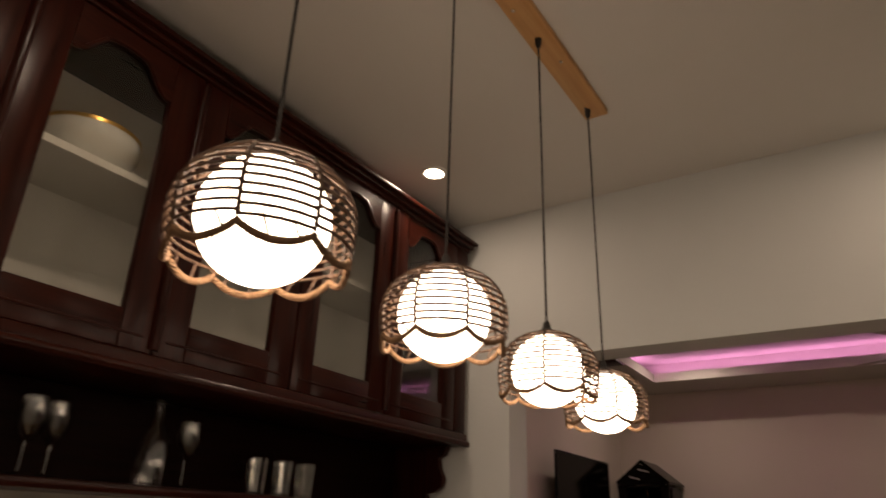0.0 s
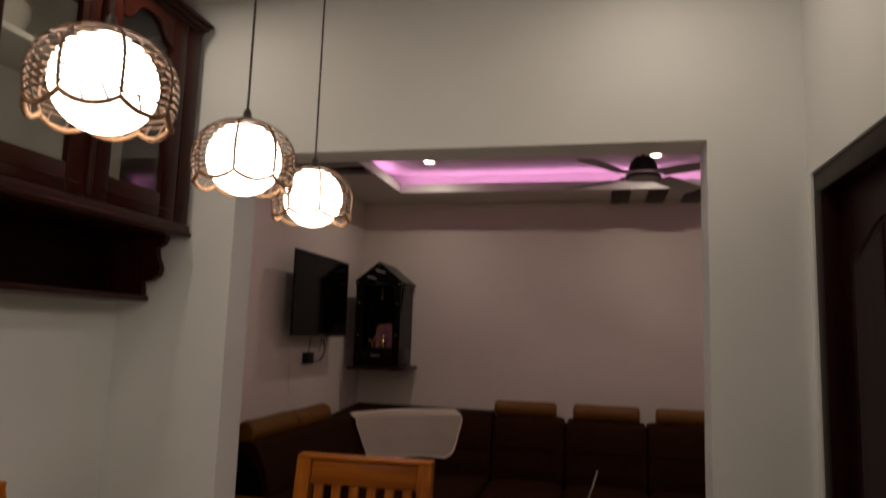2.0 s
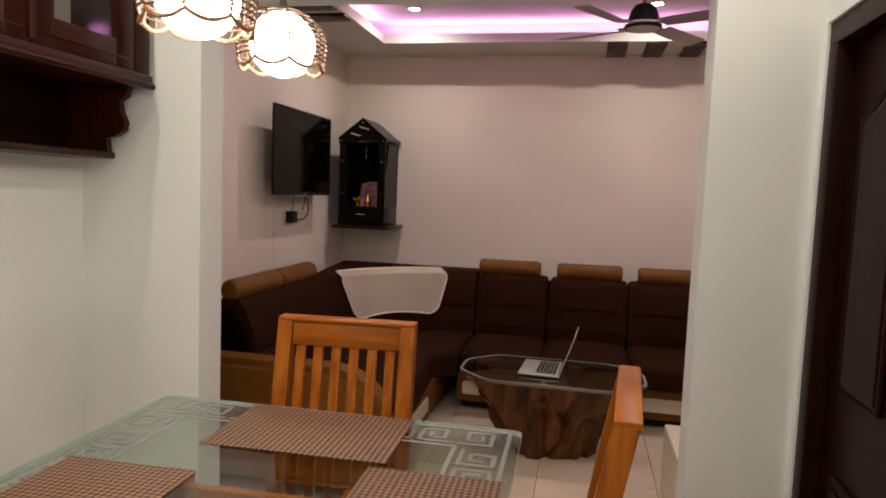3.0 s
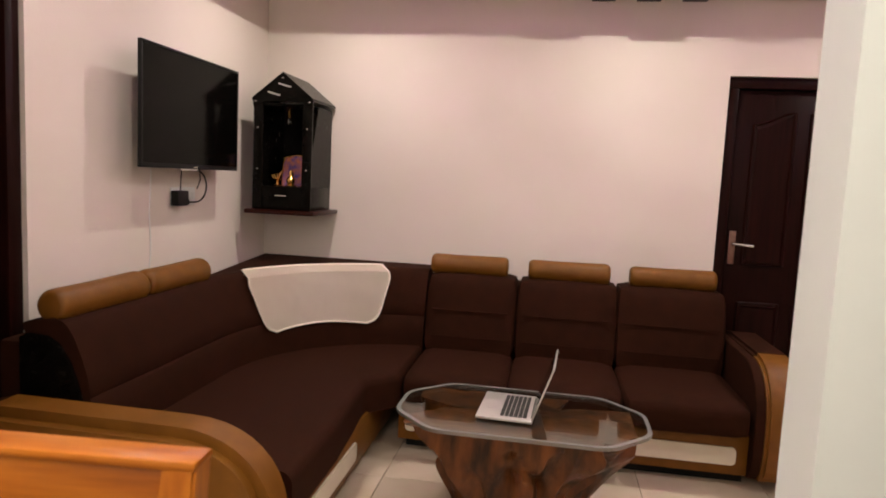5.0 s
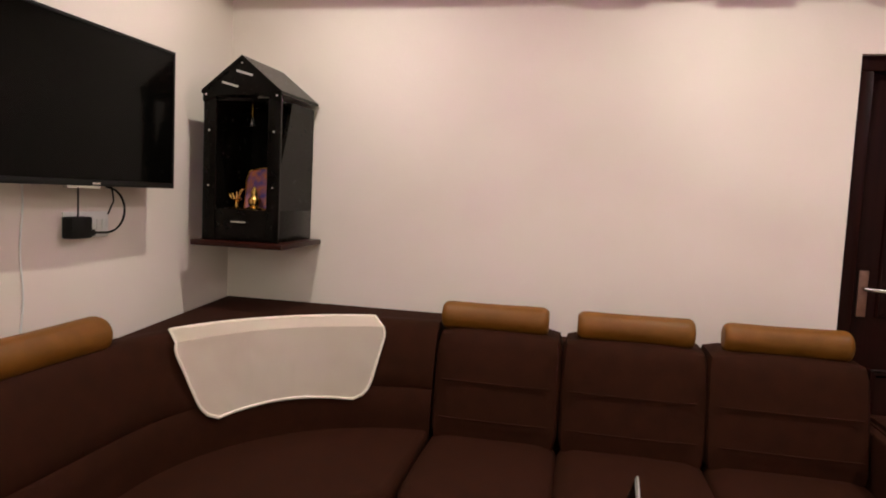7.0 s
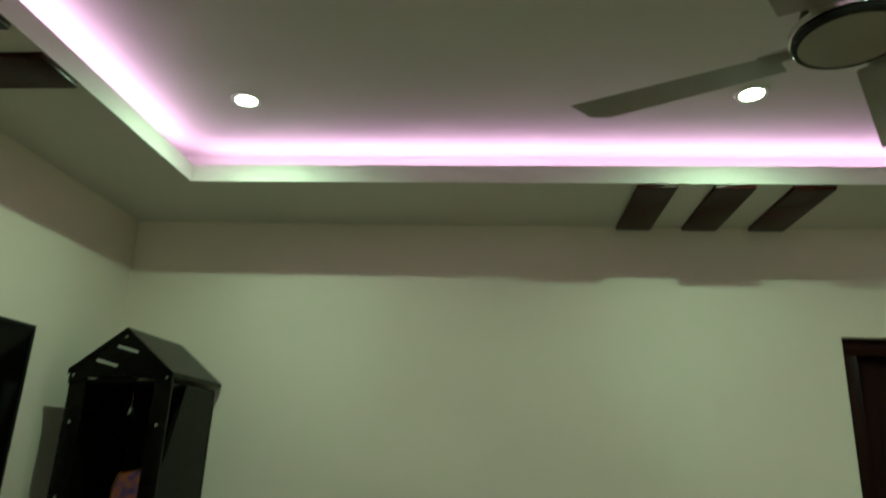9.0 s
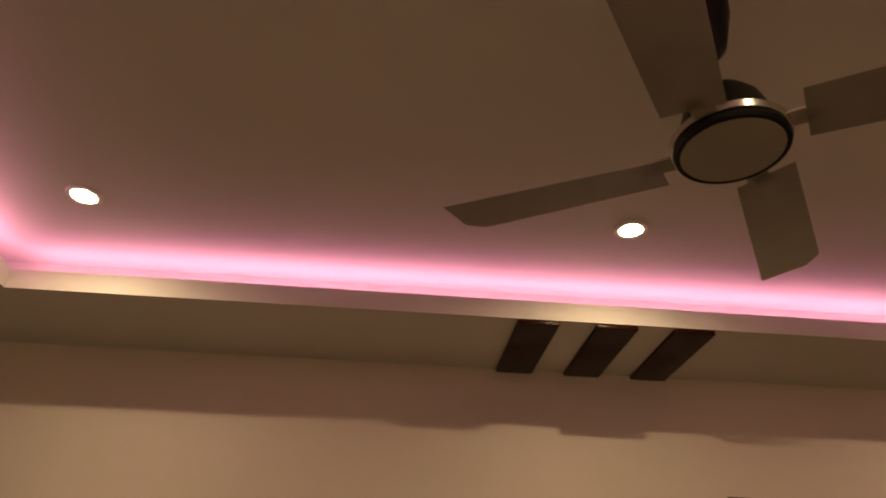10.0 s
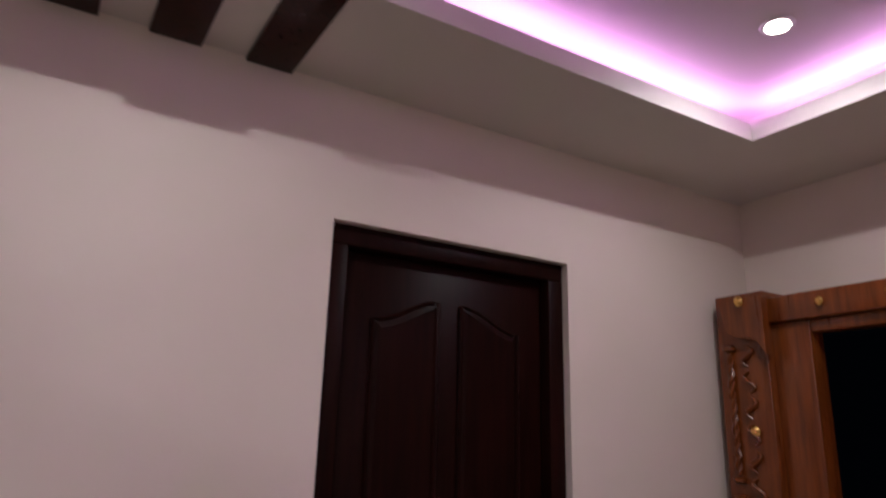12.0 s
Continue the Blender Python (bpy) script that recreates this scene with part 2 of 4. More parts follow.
# ---- setting ----
def wall(name, mat, along, a0, a1, c0, c1, top, holes=(), label=""):
    """A wall of thickness c0..c1 that runs a0..a1 along x or y, with openings (from, to, height)."""
    bm, at = bmesh.new(), a0
    def piece(p, q, z0, z1):
        if along == "x":
            box(bm, p, c0, z0, q, c1, z1)
        else:
            box(bm, c0, p, z0, c1, q, z1)
    for h0, h1, hz in sorted(holes):
        piece(at, h0, 0, top)
        piece(h0, h1, hz, top)
        at = h1
    piece(at, a1, 0, top)
    return built(name, bm, mat, label)


DOOR = (1.65, 2.562, 2.10)
MAIN = (4.08, 5.52, 1.96)
LDOOR = (2.72, 3.625, 2.06)
RDOOR = (1.53, 2.44, 1.955)
wall("wall_back", PLASTER_PINK, "x", LEFT - 0.15, RIGHT + 0.15, BACK, BACK + 0.15, 2.72, [DOOR], "pinkish off-white plastered living room wall")
wall("wall_left", PLASTER_PINK, "y", FRONT, BACK, LEFT - 0.15, LEFT, 2.72, [LDOOR], "pinkish off-white plastered wall behind the television")
wall("wall_right", PLASTER_PINK, "y", FRONT, BACK, RIGHT, RIGHT + 0.15, 2.72, [MAIN], "off-white plastered wall with the carved entrance door")
wall("wall_opening", PLASTER, "x", LEFT - 0.15, RIGHT + 0.15, FRONT_DINING, FRONT, 2.72, [(-0.585, 1.058, 2.079)], "off-white wall with a wide opening between dining and living room")
wall("wall_dining_left", PLASTER, "y", D_REAR, FRONT_DINING, D_LEFT - 0.15, D_LEFT, 2.72, (), "off-white plastered dining room wall")
wall("wall_dining_right", PLASTER, "y", D_REAR, FRONT_DINING, D_RIGHT, D_RIGHT + 0.15, 2.72, [RDOOR], "off-white plastered dining room wall with a dark doorway")
wall("wall_rear", PLASTER, "x", D_LEFT - 0.15, D_RIGHT + 0.15, D_REAR - 0.15, D_REAR, 2.72, (), "off-white plastered rear wall")
built("ceiling_dining", cube(D_LEFT - 0.15, D_REAR - 0.15, D_CEIL, D_RIGHT + 0.15, FRONT_DINING, D_CEIL + 0.12), CEILING, "flat off-white dining room ceiling")
built("ceiling_living", cube(LEFT - 0.15, FRONT, UPPER, RIGHT + 0.15, BACK, UPPER + 0.12), CEILING, "raised off-white ceiling inside the lit cove")
bm = bmesh.new()
t = 0.02
for x0, y0, x1, y1 in ((LEFT, CY1, RIGHT, BACK), (LEFT, FRONT, RIGHT, CY0), (LEFT, CY0, CX0, CY1), (CX1, CY0, RIGHT, CY1)):
    box(bm, x0, y0, SOFFIT, x1, y1, SOFFIT + t)
for x0, y0, x1, y1 in ((CX0, CY1, CX1, CY1 + 0.018), (CX0, CY0 - 0.018, CX1, CY0), (CX0 - 0.018, CY0 - 0.018, CX0, CY1 + 0.018), (CX1, CY0 - 0.018, CX1 + 0.018, CY1 + 0.018)):
    box(bm, x0, y0, SOFFIT + t, x1, y1, SOFFIT + 0.066)
for x0, y0, x1, y1 in ((CX0 - 0.16, CY1 + 0.14, CX1 + 0.16, CY1 + 0.16), (CX0 - 0.16, CY0 - 0.16, CX1 + 0.16, CY0 - 0.14), (CX0 - 0.16, CY0 - 0.14, CX0 - 0.14, CY1 + 0.14), (CX1 + 0.14, CY0 - 0.14, CX1 + 0.16, CY1 + 0.14)):
    box(bm, x0, y0, SOFFIT + t, x1, y1, UPPER)
built("ceiling_cove", bm, CEILING, "off-white dropped ceiling ring with a glowing cove lip")
# dark rooms beyond the doorways
built("ground", cube(-9, -8, -0.30, 11, 14, -0.20), GROUT, "plain concrete ground slab")
built("floor_base", cube(-4.5, -4, -0.20, 6.5, 8, -0.010), GROUT, "grey tile grout bed")
built("half_wall", cube(1.165, FRONT, 0.0, 1.275, 3.79, 0.345, 0.006), CREAM, "low white plastered half wall beside the opening")


# ---- doors ----
def door_leaf(parent, w, h, mat, panels=True):
    """A leaf in x 0..w, its face at y = 0 towards -y, with four raised panels; the upper pair has swept tops."""
    leaf = part("door_leaf", cube(0, 0, 0.008, w, 0.036, h, 0.003), mat, parent)
    s, mid = 0.11, w / 2
    for x0, x1, flip in ((s, mid - 0.045, False), (mid + 0.045, w - s, True)):
        for z0, z1, swept in ((0.16, 0.74, False), (0.98, h - 0.13, True)):
            n, out = 12, [(x0, z0), (x1, z0)]
            for i in range(n + 1):
                f = i / n
                rise = 0.075 * (0.5 - 0.5 * math.cos(math.pi * f)) if swept else 0.075
                x = x1 + (x0 - x1) * f
                u = (x - x0) / (x1 - x0)
                u = 1 - u if flip else u
                rise = 0.075 * (0.5 - 0.5 * math.cos(math.pi * u)) if swept else 0.075
                out.append((x, z1 - 0.075 + rise))
            bm = prism(bmesh.new(), out, -0.006, 0.004)
            face = [f for f in bm.faces if abs(f.normal.y) > 0.9 and f.calc_center_median().y < 0]
            inset = bmesh.ops.inset_region(bm, faces=face, thickness=0.028, depth=0.0)
            bmesh.ops.translate(bm, verts=list({v for f in face for v in f.verts}), vec=(0, -0.007, 0))
            part("panel", bm, mat, leaf, smooth=False)
            pts = [(a, -0.005, b) for a, b in out]
            part("moulding", tube(bmesh.new(), pts, 0.008, 6, True), mat, leaf)
    return leaf


def door_set(name, label, m, w, h, mat, handle_side=0, handle_z=1.09, inset=0.03):
    """Frame and leaf filling an opening w wide and h high; local x along the wall, -y towards the room."""
    d = thing(name, label, "door", m, kind="structure")
    f = 0.065
    part("frame_post", cube(0, inset, 0, f, inset + 0.10, h - f, 0.004), mat, d)
    part("frame_post", cube(w - f, inset, 0, w, inset + 0.10, h - f, 0.004), mat, d)
    part("frame_head", cube(0, inset, h - f, w, inset + 0.10, h - 0.001, 0.004), mat, d)
    leaf = door_leaf(d, w - 2 * f - 0.006, h - f - 0.004, mat)
    leaf.matrix_basis = pose(f + 0.003, inset + 0.045, 0)
    if handle_side is not None:
        x = 0.045 if handle_side == 0 else w - 2 * f - 0.051
        handle = part("handle_plate", cube(x - 0.02, -0.012, handle_z - 0.115, x + 0.02, -0.0005, handle_z + 0.09, 0.004), BRONZE, leaf, "dull bronze lock plate")
        bm = tube(bmesh.new(), [(x, -0.008, handle_z + 0.012), (x, -0.045, handle_z + 0.012), (x + 0.02, -0.05, handle_z + 0.012), (x + 0.115, -0.048, handle_z + 0.006)], 0.009, 10)
        part("lever", bm, CHROME, leaf, "brushed steel lever")
    return d


door_set("door_1", "closed dark mahogany panelled door with steel lever handle", pose(DOOR[0], BACK, 0), DOOR[1] - DOOR[0], DOOR[2], DOORWOOD)
door_set("door_2", "closed dark wooden panelled door beside the dining opening", pose(D_RIGHT, RDOOR[1], 0, 0, 0, -90), RDOOR[1] - RDOOR[0], RDOOR[2], DOORWOOD, None, inset=0.006)
door_set("door_3", "dark wooden door in a mahogany frame beside the sofa", pose(LEFT, LDOOR[0], 0, 0, 0, 90), LDOOR[1] - LDOOR[0], LDOOR[2], DOORWOOD, None, inset=0.02)


def carved_entrance():
    d = thing("door_4", "open carved and varnished wooden entrance frame with brass studs", "door", pose(RIGHT - 0.20, 0, 0), kind="structure")
    y0, y1 = MAIN[0] - 0.005, MAIN[1] + 0.005
    for s, a in ((1, y1), (-1, y0)):
        def yy(v):
            return a + s * v
        post = part("post", cube(-0.09, yy(-0.085), 0, 0.199, yy(0.13), 2.06, 0.008), CARVED, d)
        # twisted colonette with rings
        z = 0.25
        while z < 1.85:
            top = min(z + 0.46, 1.90)
            for ph in (0, math.pi):
                pts = [(-0.098 + 0.007 * math.cos(k * 0.55 + ph), yy(0.075) + 0.007 * math.sin(k * 0.55 + ph), z + (top - z) * k / 60) for k in range(61)]
                part("rope_carving", tube(bmesh.new(), pts, 0.008, 6), CARVED, post)
            for zr in (z - 0.02, top + 0.015):
                part("ring", lathe(bmesh.new(), [(0.012, -0.012), (0.024, -0.006), (0.024, 0.006), (0.012, 0.012)], 14, (-0.098, yy(0.075), zr)), CARVED, post)
            z = top + 0.10
        # leaf scrolls down the inner half of the post
        for k in range(16):
            zz = 0.3 + k * 0.098
            pts = [(-0.094 - 0.006 * math.sin(math.pi * j / 9), yy(0.0 + 0.022 * math.sin(2 * math.pi * j / 9) * (1 if k % 2 else -1)), zz + 0.08 * j / 9) for j in range(10)]
            part("scroll_carving", tube(bmesh.new(), pts, [0.003 + 0.006 * math.sin(math.pi * j / 9) for j in range(10)], 6), CARVED, post)
        # swept corbel under the head
        out = [(yy(0.09), 2.035), (yy(-0.10), 2.035)] + [(yy(-0.10 + 0.16 * f), 1.81 + 0.10 * (f ** 0.6) + 0.012 * math.sin(6 * f)) for f in (0, 0.2, 0.4, 0.6, 0.8, 1.0)]
        part("corbel", prism(bmesh.new(), out, -0.125, -0.088, "yz"), CARVED, d)
        for zz in (2.02, 1.53, 1.0):
            part("stud", lathe(bmesh.new(), [(0.006, 0), (0.019, 0.005), (0.021, 0.014), (0.010, 0.026)], 14), BRASS, post, "brass stud", m=pose(-0.122 if zz > 2 else -0.09, yy(-0.01), zz, 0, -90, 0))
        part("inner_jamb", cube(-0.055, yy(-0.235), 0, 0.03, yy(-0.086), 1.93, 0.005), CARVED, d)
    part("head", cube(-0.08, y0 + 0.09, 1.932, 0.199, y1 - 0.09, 2.03, 0.008), CARVED, d)
    part("inner_head", cube(-0.05, y0 + 0.236, 1.885, 0.03, y1 - 0.236, 1.931, 0.005), CARVED, d)
    for k in range(5):
        part("stud", lathe(bmesh.new(), [(0.004, 0), (0.015, 0.004), (0.017, 0.012), (0.008, 0.02)], 12), BRASS, d, "brass stud", m=pose(-0.08, y1 - 0.30 - k * 0.24, 1.985, 0, -90, 0))


carved_entrance()


# ---- ceiling fittings ----
# builds the seen fittings and the added, unseen ones alike
def recessed_light(x, y, z):
    d = thing("recessed_light", "small round warm-white recessed light, switched on, in the ceiling", "ceiling light", pose(x, y, z), "recessed lights")
    part("trim_ring", lathe(bmesh.new(), [(0.036, -0.001), (0.036, -0.006), (0.046, -0.007), (0.050, -0.003), (0.050, -0.0005)], 32), WHITE, d)
    part("lens", lathe(bmesh.new(), [(0.034, -0.002), (0.036, -0.004), (0.030, -0.0065)], 24), SPOT_GLOW, d, "glowing round lens")


# includes the added row at y 3.40
for x, y in LIVING_SPOTS_AND_FILL:
    recessed_light(x, y, UPPER)
# includes the four added fittings at y 0.70 and -0.6
for x, y in DINING_SPOTS_AND_FILL:
    recessed_light(x, y, D_CEIL)

for i in range(3):
    x = 0.815 + 0.263 * i
    single("ceiling_slat", cube(x, CY1 + 0.004, SOFFIT - 0.016, x + 0.139, BACK - 0.003, SOFFIT, 0.004), DARKWOOD, "dark brown wooden slat fixed under the dropped ceiling", "slat", group="ceiling slats")
    y = 4.40 - 0.262 * i
    single("ceiling_slat", cube(LEFT + 0.003, y, SOFFIT - 0.016, CX0 - 0.004, y + 0.153, SOFFIT, 0.004), DARKWOOD, "dark brown wooden slat fixed under the dropped ceiling", "slat", group="ceiling slats")


def ceiling_fan(x, y, z):
    d = thing("ceiling_fan", "ivory four-blade ceiling fan with a dark motor, at rest", "ceiling fan", pose(x, y, z))
    part("motor_disc", lathe(bmesh.new(), [(0.08493, -0.0015), (0.08922, 0.004), (0.09137, 0.012)], 40), FANWHITE, d, "flat ivory cover disc")
    part("dark_ring", lathe(bmesh.new(), [(0.08493, -0.001), (0.09352, -0.001), (0.09675, 0.006), (0.09352, 0.012), (0.08815, 0.013)], 40), PLASTIC, d, "black ring round the disc")
    part("chrome_ring", lathe(bmesh.new(), [(0.09137, 0.012), (0.0989, 0.014), (0.09997, 0.026), (0.09352, 0.03)], 40), CHROME, d, "polished metal band")
    part("motor", lathe(bmesh.new(), [(0.086, 0.03), (0.08062, 0.05), (0.06665, 0.095), (0.04837, 0.12), (0.0215, 0.125)], 36), PLASTIC, d, "dark motor housing")
    part("downrod", tube(bmesh.new(), [(0, 0, 0.12), (0, 0, UPPER - z - 0.05)], 0.011, 12), TEAK, d)
    part("canopy", lathe(bmesh.new(), [(0.012, UPPER - z - 0.14), (0.035, UPPER - z - 0.11), (0.055, UPPER - z - 0.03), (0.058, UPPER - z - 0.001)], 28), PLASTIC, d, "black bell canopy")
    for a in (50, 146, 231, 326):
        blade = bmesh.new()
        n = 8
        rows = []
        for i in range(n + 1):
            f = i / n
            r = 0.120 + 0.405 * f
            skew = -0.030 + 0.035 * f
            w0, w1 = skew - 0.052 - 0.012 * f, skew + 0.052 + 0.012 * f
            rows.append([(r - (0.03 if f == 1 and c == 0 else 0), w0 + (w1 - w0) * c / 4, 0.000 - (0.020 * (c / 4 - 0.3) if c > 1 else 0.004 * (c - 1))) for c in range(5)])
        grid = [[blade.verts.new(p) for p in row] for row in rows]
        for i in range(n):
            for c in range(4):
                blade.faces.new((grid[i][c], grid[i + 1][c], grid[i + 1][c + 1], grid[i][c + 1]))
        bmesh.ops.solidify(blade, geom=blade.faces[:], thickness=0.005)
        ob = part("blade", blade, FANWHITE, d, m=pose(0, 0, 0.018, 0, 0, a))
        part("blade_bracket", cube(0.08, -0.036, 0.000, 0.155, 0.004, 0.006, 0.002), FANWHITE, ob)


ceiling_fan(0.968, 4.122, 2.350)


# ---- sofa ----
def soft(x0, y0, z0, x1, y1, z1, r=0.04, puff=0.012):
    """A cushion: a rounded box whose faces swell slightly."""
    bm = bmesh.new()
    bmesh.ops.create_cube(bm, size=1)
    bmesh.ops.subdivide_edges(bm, edges=bm.edges[:], cuts=7, use_grid_fill=True)
    c, h = Vector(((x0 + x1) / 2, (y0 + y1) / 2, (z0 + z1) / 2)), Vector((abs(x1 - x0) / 2, abs(y1 - y0) / 2, abs(z1 - z0) / 2))
    for v in bm.verts:
        p = Vector((v.co.x * 2 * h.x, v.co.y * 2 * h.y, v.co.z * 2 * h.z))
        q = Vector([max(-h[i] + r, min(h[i] - r, p[i])) for i in range(3)])
        d = p - q
        if d.length > 1e-6:
            d = d.normalized() * r
        p = q + d
        u = [p[i] / h[i] for i in range(3)]
        for i in range(3):
            a, b = u[(i + 1) % 3], u[(i + 2) % 3]
            p[i] += puff * u[i] * max(0, 1 - a * a) * max(0, 1 - b * b)
        p += Vector((0, 0, 0.003)) * noise.noise((p + c) * 6)
        v.co = c + p
    return bm


def lean(bm, axis, base_z, amount):
    for v in bm.verts:
        v.co[axis] += amount * max(0, v.co.z - base_z)
    return bm


def bolster(p0, p1, r):
    """A headrest roll from p0 to p1 with rounded ends."""
    p0, p1 = Vector(p0), Vector(p1)
    length, c = (p1 - p0).length, 0.035
    steps = [c * (1 - math.cos(radians(15 * k))) for k in range(7)]
    steps += [c + (length - 2 * c) * k / 8 for k in range(1, 8)] + [length - e for e in steps[::-1]]
    pts, rad = [], []
    for at in steps:
        e = min(at, length - at)
        pts.append(p0.lerp(p1, at / length))
        round_end = math.sqrt(max(0.0, 1 - max(0.0, 1 - e / c) ** 2))
        rad.append(r * (0.62 + 0.38 * round_end) * (1 - 0.03 * math.sin(9 * at)))
    return tube(bmesh.new(), pts, rad, 24)


def corner_point(theta, v, off=0.0):
    """On the front of the corner's curved back: theta 0..90 degrees round, v 0 at the seat, 1 at the top."""
    a = radians(theta)
    rx, ry = 0.80 + 0.10 * v + off, 0.84 + 0.09 * v + off
    return Vector((-0.045 - rx * math.sin(a), 4.40 + ry * math.cos(a), 0.40 + 0.46 * v))


def sofa():
    s = thing("corner_sofa", "large L-shaped brown fabric corner sofa with tan headrests and arms", "sofa", pose(0, 0, 0))
    # plinth and front panels
    part("plinth", cube(-0.03, 4.80, 0.0, 1.66, 5.60, 0.07), PLASTIC, s)
    part("plinth", cube(-1.15, 3.45, 0.0, -0.26, 5.60, 0.07), PLASTIC, s)
    f1 = part("front_panel", cube(-0.06, 4.722, 0.06, 1.66, 5.66, 0.262, 0.01), TAN, s, "tan leatherette front panel")
    f2 = part("front_panel", cube(-1.22, 3.44, 0.06, -0.165, 5.66, 0.262, 0.01), TAN, s, "tan leatherette front panel")
    def strip(a, b, lo, hi, r=0.022):
        """A strip's outline with round corners."""
        return [(x + r * math.cos(radians(t0 + k * 18)), z + r * math.sin(radians(t0 + k * 18))) for x, z, t0 in ((b - r, hi - r, 0), (a + r, hi - r, 90), (a + r, lo + r, 180), (b - r, lo + r, 270)) for k in range(6)]
    for x0, x1 in ((-0.02, 0.45), (1.045, 1.60)):
        part("inlay", prism(bmesh.new(), strip(x0, x1, 0.112, 0.20), 4.712, 4.726, "xz"), CREAM, f1, "cream rounded inlay strip", smooth=False)
    part("inlay", prism(bmesh.new(), strip(3.50, 4.30, 0.112, 0.20), -0.169, -0.155, "yz"), CREAM, f2, "cream rounded inlay strip", smooth=False)
    # seats along the back wall
    xs = (-0.04, 0.49, 1.06, 1.65)
    for a, b in zip(xs, xs[1:]):
        part("seat_cushion", soft(a + 0.004, 4.64, 0.255, b - 0.004, 5.34, 0.425, 0.055), FABRIC, s)
    # corner and left seat in one piece, its front edge swept round the inner corner
    out = [(-1.20, 5.62), (-0.045, 5.62), (-0.045, 4.665), (-0.068, 4.625), (-0.176, 4.515), (-0.180, 4.46), (-0.140, 3.95), (-0.135, 3.46), (-1.20, 3.46)]
    bm, n, rad, rings = bmesh.new(), len(out), 0.05, []
    def inward(k):
        p, a, b = Vector(out[k]), Vector(out[k - 1]), Vector(out[(k + 1) % n])
        if p.y > 5 or p.x < -1:
            return Vector((0, 0))
        if b.x < -1:
            b = p
        d = (b - a).normalized() if a.y < 5 else Vector((0, -1))
        return Vector((d.y, -d.x))
    for z, off in [(0.255, 0.0)] + [(0.425 - rad * (1 - math.sin(radians(a))), rad * (1 - math.cos(radians(a)))) for a in range(0, 91, 15)]:
        rings.append([bm.verts.new((*(Vector(out[k]) + inward(k) * off), z)) for k in range(n)])
    for p, q in zip(rings, rings[1:]):
        for k in range(n):
            bm.faces.new((p[k], p[(k + 1) % n], q[(k + 1) % n], q[k]))
    bm.faces.new(rings[-1])
    bm.faces.new(rings[0][::-1])
    part("corner_seat", bm, FABRIC, s)
    # back cushions on the back wall: two stitched tiers each
    for a, b in zip(xs, xs[1:]):
        ga, gb = (0.0005 if a == xs[2] else 0.006), (0.0005 if b == xs[2] else 0.006)
        back = part("back_cushion", lean(soft(a + ga, 5.20, 0.40, b - gb, 5.46, 0.850, 0.038, 0.014), 1, 0.40, 0.22), FABRIC, s)
        for z in (0.505, 0.655):
            y = 5.20 + 0.22 * (z - 0.40) - 0.013
            part("seam", tube(bmesh.new(), [(a + 0.04 + (b - a - 0.08) * k / 10, y - 0.007 * math.sin(math.pi * k / 10), z) for k in range(11)], 0.0035, 6), FABRIC, back)
    part("back_panel", cube(-0.03, 5.42, 0.07, 1.64, 5.655, 0.80, 0.02), FABRIC, s)
    # backrest: a straight run beside the wall that sweeps round the corner
    bm = bmesh.new()
    stations = [(90, 3.46 - 4.40 + 0.94 * k / 8) for k in range(8)] + [(90 - 90 * i / 24, 0.0) for i in range(25)]
    profile = ((-0.3, 0, 0), (0, 0, 0), (0.12, -0.010, 0), (0.25, -0.018, 0), (0.40, -0.019, 0), (0.43, -0.012, 0), (0.46, -0.019, 0), (0.6, -0.022, 0), (0.75, -0.014, 0), (0.88, -0.002, 0),
               (0.96, 0.012, 0), (1.0, 0.034, 0.004), (1.0, 0.07, 0.008), (1.0, 0.16, -0.004), (0.97, 0.19, 0), (-0.3, 0.19, 0))
    rows = []
    for th, dy in stations:
        a = radians(th)
        ring = [corner_point(th, v) + Vector((-math.sin(a), math.cos(a), 0)) * o + Vector((0, dy, dz)) for v, o, dz in profile]
        for p in ring:
            p.x, p.y = max(p.x, LEFT + 0.02), min(p.y, BACK - 0.03)
        rows.append([bm.verts.new(p) for p in ring])
    for r, q in zip(rows, rows[1:]):
        for k in range(len(r)):
            bm.faces.new((r[k], r[(k + 1) % len(r)], q[(k + 1) % len(r)], q[k]))
    bm.faces.new(rows[0])
    bm.faces.new(rows[-1])
    part("corner_back", bm, FABRIC, s)
    out = [(LEFT + 0.025, BACK - 0.035)] + [(-0.05, BACK - 0.035)] + [tuple((corner_point(90 * k / 12, 1) + Vector((-math.sin(radians(90 * k / 12)), math.cos(radians(90 * k / 12)), 0)) * 0.10)[:2]) for k in range(13)]
    out = [(max(x, LEFT + 0.025), min(y, BACK - 0.035)) for x, y in out]
    part("corner_deck", prism(bmesh.new(), out, 0.835, 0.856, "xy"), FABRIC, s)
    # left run
    part("back_panel", cube(-1.235, 3.463, 0.07, -1.06, 4.39, 0.78, 0.02), FABRIC, s)
    # end panel with a rounded shoulder; its black stands in for shade
    part("end_panel", prism(bmesh.new(), [(-1.13, 0.40), (-1.13, 0.80), (-1.10, 0.815), (-1.03, 0.81), (-0.985, 0.785), (-0.94, 0.72), (-0.91, 0.64), (-0.885, 0.54), (-0.868, 0.40)], 3.442, 3.458, "xz"), BLACK, s, "end panel, black in place of shade")
    # headrest rolls
    for x0, x1 in ((-0.035, 0.425), (0.545, 1.015), (1.125, 1.60)):
        part("headrest", bolster((x0, 5.395, 0.903), (x1, 5.395, 0.903), 0.062), TAN, s, "tan leatherette headrest roll")
